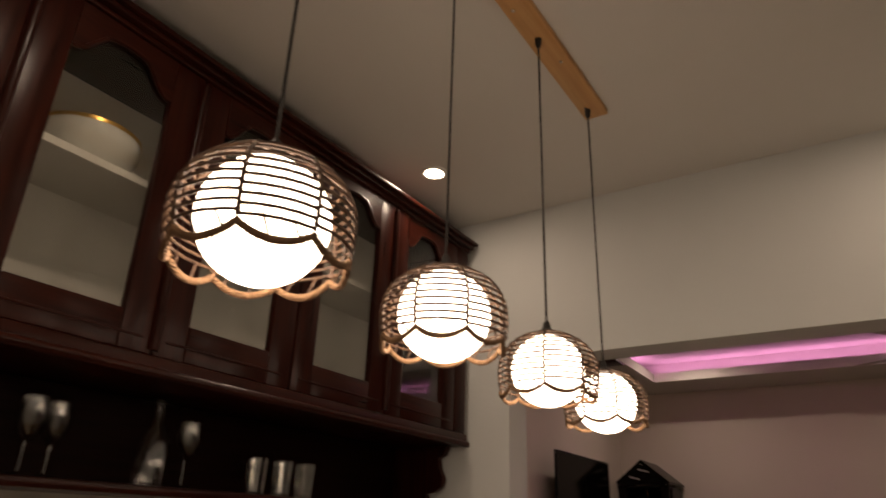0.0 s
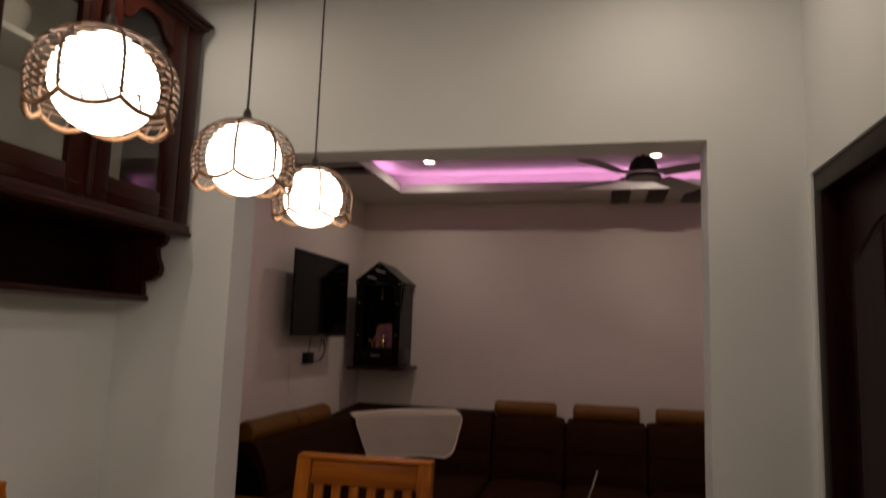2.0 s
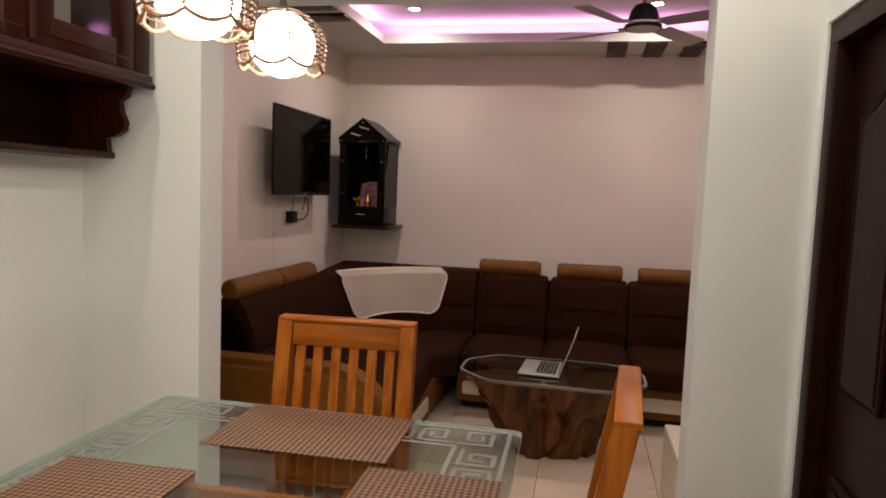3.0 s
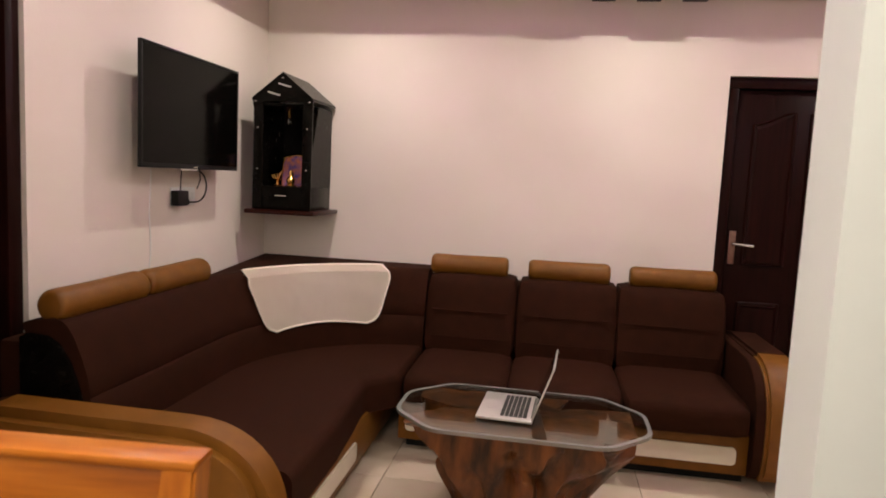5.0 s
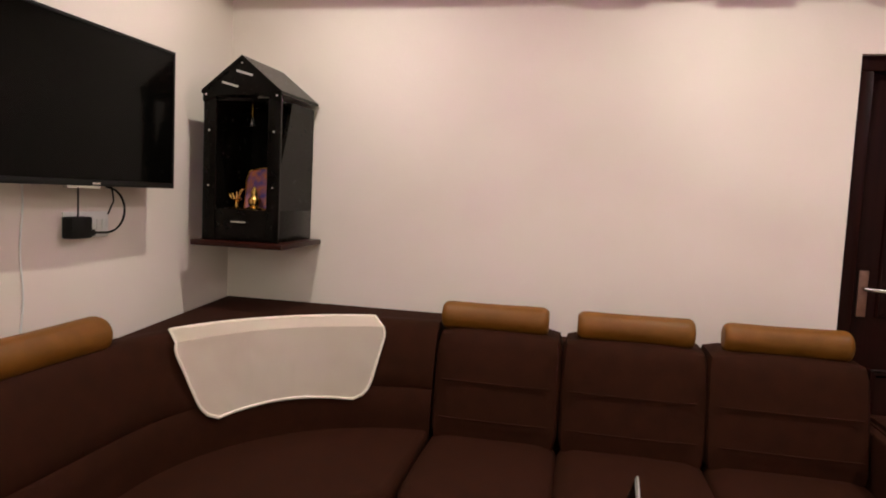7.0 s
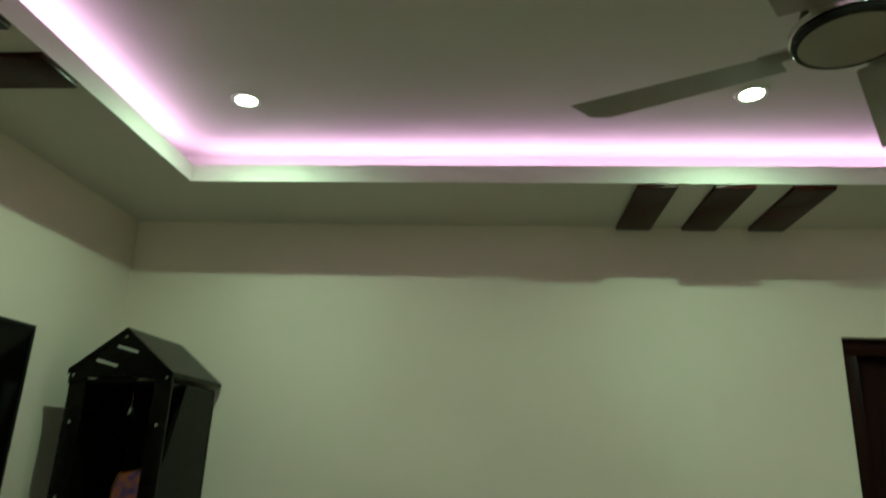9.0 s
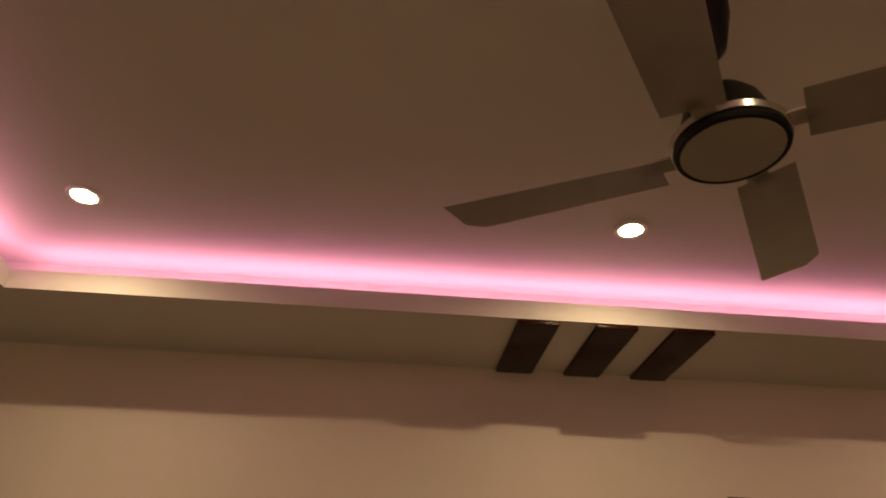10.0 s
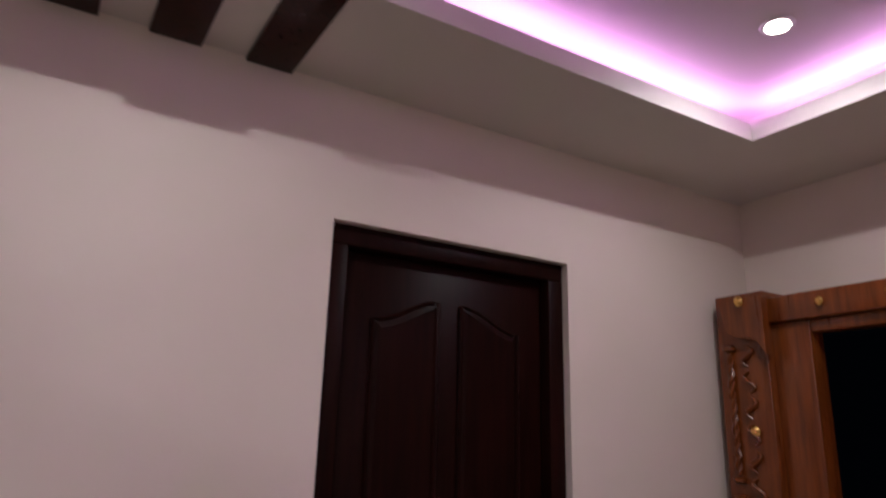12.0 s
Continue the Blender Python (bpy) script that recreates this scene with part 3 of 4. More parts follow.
    for y0, y1 in ((3.47, 3.985), (4.00, 4.49)):
        part("headrest", bolster((-1.035, y0, 0.905), (-1.035, y1, 0.905), 0.062), TAN, s, "tan leatherette headrest roll")
    # arms: side profile swept down at the front
    def arm_front(g=0.0, end=0.36):
        arc = [(0.30 - (0.30 - g) * math.sin(radians(k * 9)) ** 0.9, 0.31 + (0.312 - g) * math.cos(radians(k * 9)) ** 0.9) for k in range(1, 10)]
        return ([(end, 0.625 - g)] if end > 0.31 else []) + [(0.30, 0.622 - g)] + arc + [(g, 0.31), (g, 0.20), (0.02 + g, 0.10), (0.06 + g, 0.06), (end, 0.06)]
    def arm_rear(g=0.0, end=0.36):
        return [(end + 0.001, 0.06), (end + 0.001, 0.625 - g), (0.80, 0.622 - g), (0.93, 0.60 - g), (0.93, 0.06)]
    def padded(outline, lo, hi, axes, r=0.045, skip=None):
        bm = prism(bmesh.new(), outline, lo, hi, axes)
        k, along = (0, 1) if axes == "yz" else (1, 0)
        def soft_edge(e):
            a, b = e.verts[0].co, e.verts[1].co
            if abs(a[k] - b[k]) > 0.01 or max(a.z, b.z) < 0.15:
                return False
            return skip is None or not (abs(a[along] - skip) < 0.004 and abs(b[along] - skip) < 0.004)
        bmesh.ops.bevel(bm, geom=[e for e in bm.edges if soft_edge(e)], offset=r, segments=6, affect="EDGES", clamp_overlap=True)
        return bm
    def at_back(pts):
        return [(4.63 + a, b) for a, b in pts]
    def at_side(pts):
        return [(-0.11 - a * 1.12, b) for a, b in pts]
    arm = part("arm", padded(at_back(arm_front(0.0, 0.30)), 1.70, 1.865, "yz", 0.016, 4.93), TAN, s, "tan leatherette padded arm")
    part("arm_pad", padded(at_back(arm_rear(0.001, 0.30)), 1.70, 1.865, "yz", 0.016, 4.931), FABRIC, arm, "brown fabric arm pad")
    part("inner_pad", padded(at_back(arm_front(0.022, 0.92)), 1.655, 1.7012, "yz", 0.004), FABRIC, arm, "brown fabric inner face")
    arm = part("arm", padded(at_side(arm_front(0.0, 0.86)), 3.225, 3.405, "xz", 0.078, -0.11 - 0.86 * 1.12), TAN, s, "tan leatherette padded arm")
    part("arm_pad", padded(at_side([(0.861, 0.06), (0.861, 0.622), (0.93, 0.60), (0.93, 0.06)]), 3.235, 3.405, "xz", 0.02), FABRIC, arm, "brown fabric arm pad")
    part("inner_pad", padded(at_side(arm_front(0.07, 0.92)), 3.400, 3.457, "xz", 0.012), FABRIC, arm, "brown fabric inner face")
    return s


sofa()


def sofa_cover():
    """A cream quilted cloth over the corner of the sofa's back."""
    bm, n, k = bmesh.new(), 40, 16
    rows = []
    for j in range(k + 1):
        v = 1.02 - 0.69 * j / k
        row = []
        for i in range(n + 1):
            f = i / n
            lo, hi = 13.5 + 6 * j / k, 74 - 7 * j / k
            trim = 4.0 * (1 - math.sqrt(max(0.0, 1 - max(0.0, (j - k + 4) / 4) ** 2))) + 4.0 * (1 - math.sqrt(max(0.0, 1 - max(0.0, (4 - j) / 4) ** 2)))
            th = lo + trim + (hi - lo - 2 * trim) * f
            sag = 0.045 * math.sin(math.pi * f) * (j / k)
            p = corner_point(th, v + sag if j else v, -0.034 + 0.004 * noise.noise(Vector((f * 6, j * 0.22, 0))) + 0.002 * noise.noise(Vector((f * 22, j * 0.3, 4))))
            if j == 0:
                a = radians(th)
                p = corner_point(th, 1.0) + Vector((-math.sin(a), math.cos(a), 0)) * 0.05 + Vector((0, 0, 0.02))
            row.append(bm.verts.new(p))
        rows.append(row)
    for r, q in zip(rows, rows[1:]):
        for i in range(n):
            bm.faces.new((r[i], r[i + 1], q[i + 1], q[i]))
    rim = [v.co.copy() for v in rows[-1]] + [r[-1].co.copy() for r in rows[::-1][1:]] + [v.co.copy() for v in rows[0][::-1][1:]] + [r[0].co.copy() for r in rows[1:-1]]
    bmesh.ops.solidify(bm, geom=bm.faces[:], thickness=0.007)
    d = thing("sofa_cover", "cream quilted cover draped over the corner backrest of the sofa", "sofa cover", pose(0, 0, 0))
    part("cloth", bm, TOWEL, d)
    part("piping", tube(bmesh.new(), rim, 0.006, 6, True), TOWEL, d, "cream corded edge")


sofa_cover()


# ---- coffee table with laptop ----
def rounded_plan(hx, hy, cut, r=0.10, n=5):
    """An octagon with softened corners, centred."""
    raw = [(hx - cut, -hy), (hx - 0.015, -hy + cut * 0.95), (hx - 0.015, hy - cut * 0.95), (hx - cut, hy), (-hx + cut, hy), (-hx + 0.015, hy - cut * 0.95), (-hx + 0.015, -hy + cut * 0.95), (-hx + cut, -hy)]
    out = []
    for i, p in enumerate(raw):
        p, a, b = Vector(p), Vector(raw[i - 1]), Vector(raw[(i + 1) % len(raw)])
        d = min(r, (a - p).length * 0.48, (b - p).length * 0.48)
        s, e = p + (a - p).normalized() * d, p + (b - p).normalized() * d
        for k in range(n + 1):
            f = k / n
            out.append(tuple(s * (1 - f) ** 2 + p * 2 * f * (1 - f) + e * f * f))
    return out


def coffee_table():
    d = thing("coffee_table", "glass-topped coffee table on a polished tree-root base", "coffee table", pose(0.585, 4.20, 0, 0, 0, -0.5))
    outline = rounded_plan(0.535, 0.305, 0.19, 0.055)
    top = part("glass_top", prism(bmesh.new(), outline, 0.438, 0.45, "xy"), GLASS, d, "clear glass top with a frosted rim")
    top.visible_shadow = False
    inner = rounded_plan(0.520, 0.291, 0.186, 0.055)
    bm = bmesh.new()
    a = [bm.verts.new((x * 1.003, y * 1.003, 0.4515)) for x, y in outline]
    b = [bm.verts.new((x, y, 0.4515)) for x, y in inner]
    c = [bm.verts.new((x * 1.003, y * 1.003, 0.437)) for x, y in outline]
    for i in range(len(a)):
        j = (i + 1) % len(a)
        bm.faces.new((a[i], a[j], b[j], b[i]))
        bm.faces.new((c[i], c[j], a[j], a[i]))
    part("frosted_rim", bm, FROST, top, "frosted glass rim", smooth=False)
    # gnarled trunk: lobed rings with flutes
    bm, rings, sides = bmesh.new(), [], 96
    for k in range(33):
        z = 0.437 * k / 32
        f = z / 0.437
        r0 = 0.225 - 0.02 * math.sin(math.pi * f) + 0.24 * f ** 1.5
        ring = []
        for i in range(sides):
            a = 2 * math.pi * i / sides
            lobes = 0.16 * math.sin(3 * a + 0.6 + f) + 0.11 * math.sin(5 * a - 1.3 + 2 * f) + 0.07 * math.sin(9 * a + 3 * f)
            rough_ = noise.noise(Vector((math.cos(a) * 3, math.sin(a) * 3, z * 4))) * 0.16 + noise.noise(Vector((math.cos(a) * 9, math.sin(a) * 9, z * 5))) * 0.06
            cut = -0.10 * max(0.0, math.sin(7 * a + 4 * noise.noise(Vector((math.cos(a), math.sin(a), z * 3))))) ** 6
            r = r0 * (1 + (0.7 + 0.6 * f) * lobes * 0.9 + rough_ * 2.0 + cut * 2.0)
            ring.append(bm.verts.new((min(max(r * 1.12 * math.cos(a), -0.46), 0.46), min(max(r * 0.74 * math.sin(a), -0.26), 0.26), z)))
        rings.append(ring)
    for p, q in zip(rings, rings[1:]):
        for i in range(sides):
            bm.faces.new((p[i], p[(i + 1) % sides], q[(i + 1) % sides], q[i]))
    bm.faces.new(rings[-1])
    bm.faces.new(rings[0][::-1])
    part("root_base", bm, STUMP, d, "dark polished gnarled root")


coffee_table()

ALU = material("silver_aluminium", (0.60, 0.57, 0.54), 0.38, 0.6, second=(0.64, 0.61, 0.58), scale=50)
KEYCAPS = material("black_keys", (0.015, 0.014, 0.014), 0.5, second=(0.02, 0.02, 0.02), scale=50)


def laptop():
    # local x towards the hinge, y along the hinge
    d = thing("laptop", "open silver laptop with black keys standing on the coffee table", "laptop", pose(0.525, 4.215, 0.4525, 0, 0, -3))
    base = part("base", cube(-0.115, -0.165, 0.003, 0.115, 0.165, 0.015, 0.004), ALU, d)
    part("key_bed", cube(-0.022, -0.140, 0.0151, 0.092, 0.140, 0.0155), ALU, base)
    key = mesh_of("key", cube(-0.0078, -0.0086, 0, 0.0078, 0.0086, 0.0016, 0.0006), KEYCAPS)
    for r in range(6):
        for c in range(13):
            ob = new("key", key)
            ob.parent = base
            ob.matrix_basis = pose(-0.011 + r * 0.0185, -0.126 + c * 0.021, 0.0156)
    part("trackpad", cube(-0.105, -0.05, 0.0149, -0.035, 0.05, 0.0153), ALU, base)
    tilt = pose(0.112, 0, 0.016, 0, 19, 0)
    lid = part("lid", cube(-0.003, -0.165, 0.0, 0.004, 0.165, 0.235, 0.003, tilt), ALU, d)
    part("screen", cube(-0.0042, -0.155, 0.012, -0.0034, 0.155, 0.222, 0, tilt), SCREEN, lid, "black switched-off screen")
    part("hinge", tube(bmesh.new(), [(0.112, -0.13, 0.015), (0.112, 0.13, 0.015)], 0.006, 8), PLASTIC, d)
    for x in (-0.1, 0.1):
        for y in (-0.14, 0.14):
            part("foot", lathe(bmesh.new(), [(0.006, 0.0), (0.006, 0.0035)], 8, (x, y, 0)), PLASTIC, d)


laptop()


# ---- television and its wiring ----
def television():
    d = thing("television", "flat black wall-mounted television, switched off", "television", pose(-1.115, 4.563, 1.673))
    # local: screen faces +x
    body = part("casing", cube(-0.018, -0.450, -0.274, -0.004, 0.450, 0.274, 0.004), PLASTIC, d)
    part("screen", cube(-0.006, -0.440, -0.252, -0.0015, 0.440, 0.262, 0.0), SCREEN, d, "glossy black screen")
    for y0, z0, y1, z1 in ((-0.450, -0.274, 0.450, -0.254), (-0.450, 0.263, 0.450, 0.274), (-0.450, -0.254, -0.439, 0.263), (0.439, -0.254, 0.450, 0.263)):
        part("bezel", cube(-0.006, y0, z0, 0.002, y1, z1, 0.001), PLASTIC, d)
    part("badge", cube(0.002, -0.02, -0.268, 0.003, 0.02, -0.262), CHROME, d, "small grey badge")
    part("rear_housing", cube(-0.075, -0.30, -0.22, -0.018, 0.30, 0.10, 0.015), PLASTIC, d)
    part("wall_bracket", cube(-0.133, -0.12, -0.12, -0.075, 0.12, 0.12, 0.004), PLASTIC, d)
    part("lower_ledge", cube(-0.018, -0.13, -0.282, 0.0, 0.02, -0.274), CHROME, d, "grey strip under the casing")


television()
sw = thing("socket_plate", "white flush switch and socket plate on the wall", "socket", pose(LEFT, 4.675, 1.255))
part("plate", cube(0.0, -0.115, -0.048, 0.008, 0.115, 0.048, 0.003), WHITE, sw)
for k in range(3):
    part("switch", cube(0.008, 0.02 + k * 0.028, -0.02, 0.012, 0.042 + k * 0.028, 0.02, 0.002), WHITE, sw)
ad = thing("power_adaptor", "black plug-in power adaptor with cables below the television", "adaptor", pose(LEFT + 0.0085, 4.60, 1.245))
part("body", cube(0.0, -0.05, -0.035, 0.045, 0.05, 0.042, 0.006), PLASTIC, ad)
part("plug", cube(0.005, 0.05, -0.03, 0.03, 0.085, -0.006, 0.004), PLASTIC, ad)
part("cable", tube(bmesh.new(), [(0.02, 0.08, -0.018)] + [(0.03 + 0.02 * math.sin(a), 0.14 + 0.075 * math.sin(a), 0.065 - 0.085 * math.cos(a)) for a in [math.pi * k / 12 for k in range(13)]] + [(0.06, 0.10, 0.165)], 0.0042, 8), PLASTIC, ad)
part("cable", tube(bmesh.new(), [(0.025, 0.0, 0.042), (0.03, -0.005, 0.09), (0.05, -0.03, 0.16)], 0.003, 8), PLASTIC, ad)
part("cable", tube(bmesh.new(), [(0.05, 0.14, 0.16), (0.045, 0.16, 0.10), (0.04, 0.135, 0.05)], 0.003, 8), PLASTIC, ad)
single("wall_cable", tube(bmesh.new(), [(LEFT + 0.004, 4.385 + 0.006 * math.sin(k * 0.9), 1.42 - k * 0.045) for k in range(14)], 0.003, 6), WHITE, "thin white cable running down the wall", "cable")


# ---- prayer cabinet in the corner ----
shelf = single("wall_shelf", cube(-1.182, 5.245, 1.150, -0.740, BACK - 0.002, 1.175, 0.004), DARKWOOD_H, "dark wooden corner shelf board fixed to the wall", "shelf")


def shrine():
    x0, x1, y0, y1, z0, ze, za = -1.150, -0.772, 5.280, 5.685, 1.175, 1.812, 1.990
    d = thing("prayer_cabinet", "black laminate house-shaped prayer cabinet with gabled roof on a shelf", "prayer cabinet", pose(0, 0, 0))
    xm = (x0 + x1) / 2
    part("base_drawer", cube(x0 + 0.02, y0 + 0.008, z0, x1 - 0.02, y1, 1.318, 0.003), BLACK, d)
    part("drawer_handle", tube(bmesh.new(), [(xm - 0.035, y0 + 0.008, 1.262), (xm - 0.035, y0 - 0.008, 1.262), (xm + 0.035, y0 - 0.008, 1.262), (xm + 0.035, y0 + 0.008, 1.262)], 0.004, 8), CHROME, d, "small steel pull")
    part("back", cube(x0 + 0.02, y1 - 0.012, 1.318, x1 - 0.02, y1, ze), BLACK, d)
    for xa, xb in ((x0 + 0.02, x0 + 0.036), (x1 - 0.036, x1 - 0.02)):
        # one side wall is full, the other has a slanting front cut
        cut = [(y0 + 0.15, ze), (y0 + 0.09, 1.62), (y0 + 0.02, 1.46)] if xa > xm else [(y0 + 0.016, ze)]
        out = [(y0 + 0.016, 1.318), (y1, 1.318), (y1, ze)] + cut
        part("side_wall", prism(bmesh.new(), out, xa, xb, "yz"), BLACK, d)
    for xa in (x0 + 0.004, x1 - 0.064):
        post = part("front_post", cube(xa, y0, z0, xa + 0.06, y0 + 0.016, ze, 0.002), BLACK, d)
        for z in (1.42, 1.665):
            part("stud", lathe(bmesh.new(), [(0.0055, 0), (0.005, 0.003), (0.002, 0.0045)], 12), CHROME, post, "steel screw cap", m=pose(xa + 0.03, y0, z, 90, 0, 0))
    # gable front with a shaped underside
    out = [(x0 + 0.002, ze - 0.02), (x0 + 0.002, ze + 0.03), (xm, za), (x1 - 0.002, ze + 0.03), (x1 - 0.002, ze - 0.02), (x1 - 0.07, ze + 0.004), (xm + 0.06, ze + 0.01), (xm - 0.06, ze + 0.01), (x0 + 0.07, ze + 0.004)]
    gable = part("gable", prism(bmesh.new(), out, y0 - 0.006, y0 + 0.012), BLACK, d, smooth=False)
    for x, z in ((xm, za - 0.03), (x0 + 0.02, ze + 0.01), (x1 - 0.02, ze + 0.01)):
        part("stud", lathe(bmesh.new(), [(0.0055, 0), (0.005, 0.003), (0.002, 0.0045)], 12), CHROME, gable, "steel screw cap", m=pose(x, y0 - 0.006, z, 90, 0, 0))
    # pale reflective strips on the gable
    for dx, dz in ((0.012, 0.105), (-0.055, 0.055)):
        part("strip", cube(-0.04, -0.002, -0.0045, 0.04, 0.0, 0.0045, 0, pose(xm + dx, y0 - 0.0065, ze + dz, 0, 14, 0)), ALU, gable, "silver strip")
    for s in (-1, 1):
        end = xm + s * (x1 - xm + 0.002)
        out = [(xm, za + 0.004), (end, ze + 0.03), (end, ze + 0.014), (xm, za - 0.014)]
        part("roof_panel", prism(bmesh.new(), out, y0 - 0.012, y1), BLACK, d, smooth=False)
    part("ceiling_board", cube(x0 + 0.036, y0 + 0.016, ze - 0.014, x1 - 0.036, y1 - 0.012, ze), BLACK, d)
    part("bell_cord", tube(bmesh.new(), [(xm, y0 + 0.1, ze - 0.014), (xm, y0 + 0.1, ze - 0.078)], 0.0015, 6), BRASS, d)
    part("bell", lathe(bmesh.new(), [(0.003, 0.038), (0.009, 0.030), (0.012, 0.012), (0.020, 0.0), (0.018, -0.001)], 20, (xm, y0 + 0.1, ze - 0.115)), CHROME, d, "small silvery bell")
    return xm, y0


sx, sy = shrine()
PAINTED = material("painted_picture", (0.02, 0.06, 0.42), 0.4, second=(0.75, 0.26, 0.03), scale=30, detail=6)
pic = thing("framed_picture", "small colourful blue and orange picture leaning in the prayer cabinet", "picture", pose(sx + 0.035, sy + 0.14, 1.318, -12, 0, -8) @ Matrix.Scale(1.35, 4))
out = [(-0.07, 0.0), (0.07, 0.0), (0.078, 0.10)] + [(0.07 - 0.14 * k / 8, 0.135 + 0.012 * math.sin(math.pi * k / 8)) for k in range(9)] + [(-0.078, 0.10)]
part("board", prism(bmesh.new(), out, 0.0, 0.008), PAINTED, pic)
part("rim", tube(bmesh.new(), [(x, -0.001, z) for x, z in out], 0.004, 6, True), BRASS, pic, "thin gilt rim")
fig = bmesh.new()
lathe(fig, [(0.032, 0.0), (0.034, 0.008), (0.02, 0.014), (0.026, 0.03), (0.028, 0.045), (0.016, 0.06), (0.013, 0.066), (0.016, 0.078), (0.010, 0.092), (0.003, 0.105)], 18)
single("statuette", fig, BRASS, "small gilded seated statuette in the prayer cabinet", "statuette", pose(sx + 0.03, sy + 0.075, 1.318))
fig = bmesh.new()
lathe(fig, [(0.024, 0.0), (0.026, 0.006), (0.008, 0.012), (0.006, 0.03), (0.022, 0.042), (0.024, 0.048), (0.004, 0.052), (0.003, 0.075)], 18)
for k in range(5):
    a = radians(200 + 35 * k)
    tube(fig, [(0.0, 0.0, 0.03), (0.03 * math.cos(a), 0.0, 0.05 + 0.01 * k), (0.038 * math.cos(a), 0.0, 0.066 + 0.006 * k)], 0.004, 6)
single("oil_lamp", fig, BRASS, "small brass oil lamp in the prayer cabinet", "oil lamp", pose(sx - 0.055, sy + 0.07, 1.318))


# ---- pendant lights over the dining table ----
board = thing("pendant_board", "long varnished pine board fixed to the dining room ceiling", "ceiling board", pose(0.005, 1.265, D_CEIL))
bm = cube(-0.036, -0.665, -0.022, 0.036, 0.665, -0.0005, 0.004)
part("plank", bm, PINE, board)
for k in range(6):
    part("screw", lathe(bmesh.new(), [(0.005, 0), (0.005, -0.002), (0.002, -0.003)], 10, (0.012 * (-1) ** k, -0.6 + 0.24 * k, -0.022)), CHROME, board)


def dome(a, z, petals=8):
    """A point of the shade's cage at the angle a and the height z above its centre."""
    top, wide = 0.086, 0.104
    if z > 0.0:
        r = wide * math.sqrt(max(0.0, 1 - (z / top) ** 2.2))
    else:
        r = wide * (1 - 0.9 * (z / 0.2) ** 2)
    return Vector((r * math.cos(a), r * math.sin(a), z))


def pendant(x, y, z, turn):
    d = thing("pendant_light", "lit opal globe in woven brown cane shade on black cord", "pendant light", pose(x, y, z, 0, 0, turn), "pendant lights over the dining table")
    drop = D_CEIL - 0.022 - z
    part("cord", tube(bmesh.new(), [(0, 0, 0.10), (0, 0, drop)], 0.0026, 8), CORD, d)
    part("cord_grip", lathe(bmesh.new(), [(0.003, drop - 0.03), (0.008, drop - 0.02), (0.009, drop - 0.001)], 14), CORD, d)
    part("lamp_cap", lathe(bmesh.new(), [(0.026, 0.078), (0.024, 0.088), (0.010, 0.094), (0.007, 0.108), (0.003, 0.114)], 20), CORD, d, "dark lampholder cap")
    bm = bmesh.new()
    bmesh.ops.create_uvsphere(bm, u_segments=32, v_segments=20, radius=0.076)
    bmesh.ops.translate(bm, vec=(0, 0, 0.004), verts=bm.verts)
    part("globe", bm, GLOBE, d, "glowing white opal globe")
    n = 8
    def rim(a):
        """The height of the scalloped rim at the angle a."""
        u = (a / (2 * math.pi) * n) % 1.0
        return -0.040 - 0.016 * math.sin(math.pi * u) ** 0.7
    ribs = mesh_of("rib", tube(bmesh.new(), [dome(0, 0.086 - 0.122 * k / 14) for k in range(15)], 0.0027, 6), RATTAN, True)
    for k in range(n):
        ob = new("rib", ribs)
        ob.parent, ob.matrix_basis = d, pose(0, 0, 0, 0, 0, 360 * k / n)
    weave = bmesh.new()
    for k in range(n):
        a0, a1 = 2 * math.pi * k / n, 2 * math.pi * (k + 1) / n
        for j in range(11):
            zz = 0.078 - 0.0108 * j - (0.004 if k % 2 else 0)
            tube(weave, [dome(a0 + (a1 - a0) * i / 4, zz) * 1.004 for i in range(5)], 0.0021, 5)
        for f in (0.3, 0.7):
            # loose diagonal strands inside the lower edge
            a = a0 + (a1 - a0) * f
            tube(weave, [dome(a, -0.03) * 0.985, dome(a + 0.10, rim(a + 0.10)) * 0.985], 0.0016, 5)
    part("cane_weave", weave, RATTAN, d, "dark woven cane strands")
    m = 16 * n
    rope = bmesh.new()
    pts = [dome(2 * math.pi * k / (m * 2), rim(2 * math.pi * k / (m * 2))) for k in range(m * 2)]
    for strand in range(3):
        tw = []
        for i, p in enumerate(pts):
            ang = i * 0.9 + strand * 2.094
            out = Vector((p.x, p.y, 0)).normalized()
            tw.append(p + 0.0024 * (math.cos(ang) * out + math.sin(ang) * Vector((0, 0, 1))))
        tube(rope, tw, 0.0025, 5, True)
    part("rope_rim", rope, ROPE, d, "scalloped jute rope rim")


for i, (x, y, z) in enumerate(PENDANTS):
    pendant(x, y, z, (-10, 8, 20, 34)[i])


# ---- wall cabinet ----
LAMINATE = material("pale_cabinet_lining", (0.74, 0.71, 0.65), 0.5, second=(0.78, 0.75, 0.69), scale=5)
# cabinet wood taken near black: the niche's shade is put into this colour
NICHE_SHADED = material("niche_board_shaded", (0.006, 0.0016, 0.001), 0.4, second=(0.011, 0.003, 0.0018), scale=7, stretch=(9, 0.7, 9), spec=0.03)
CHINA = material("white_china", (0.72, 0.70, 0.64), 0.18, second=(0.76, 0.74, 0.68), scale=10, coat=0.3)
GILT = material("gilt_band", (0.62, 0.36, 0.08), 0.3, 0.8, second=(0.7, 0.42, 0.12), scale=30)
CAB_GLASS = glass("cabinet_glass", (0.96, 0.97, 0.95))
C0, C1, CF, CB = -0.25, 2.37, -0.750, D_LEFT


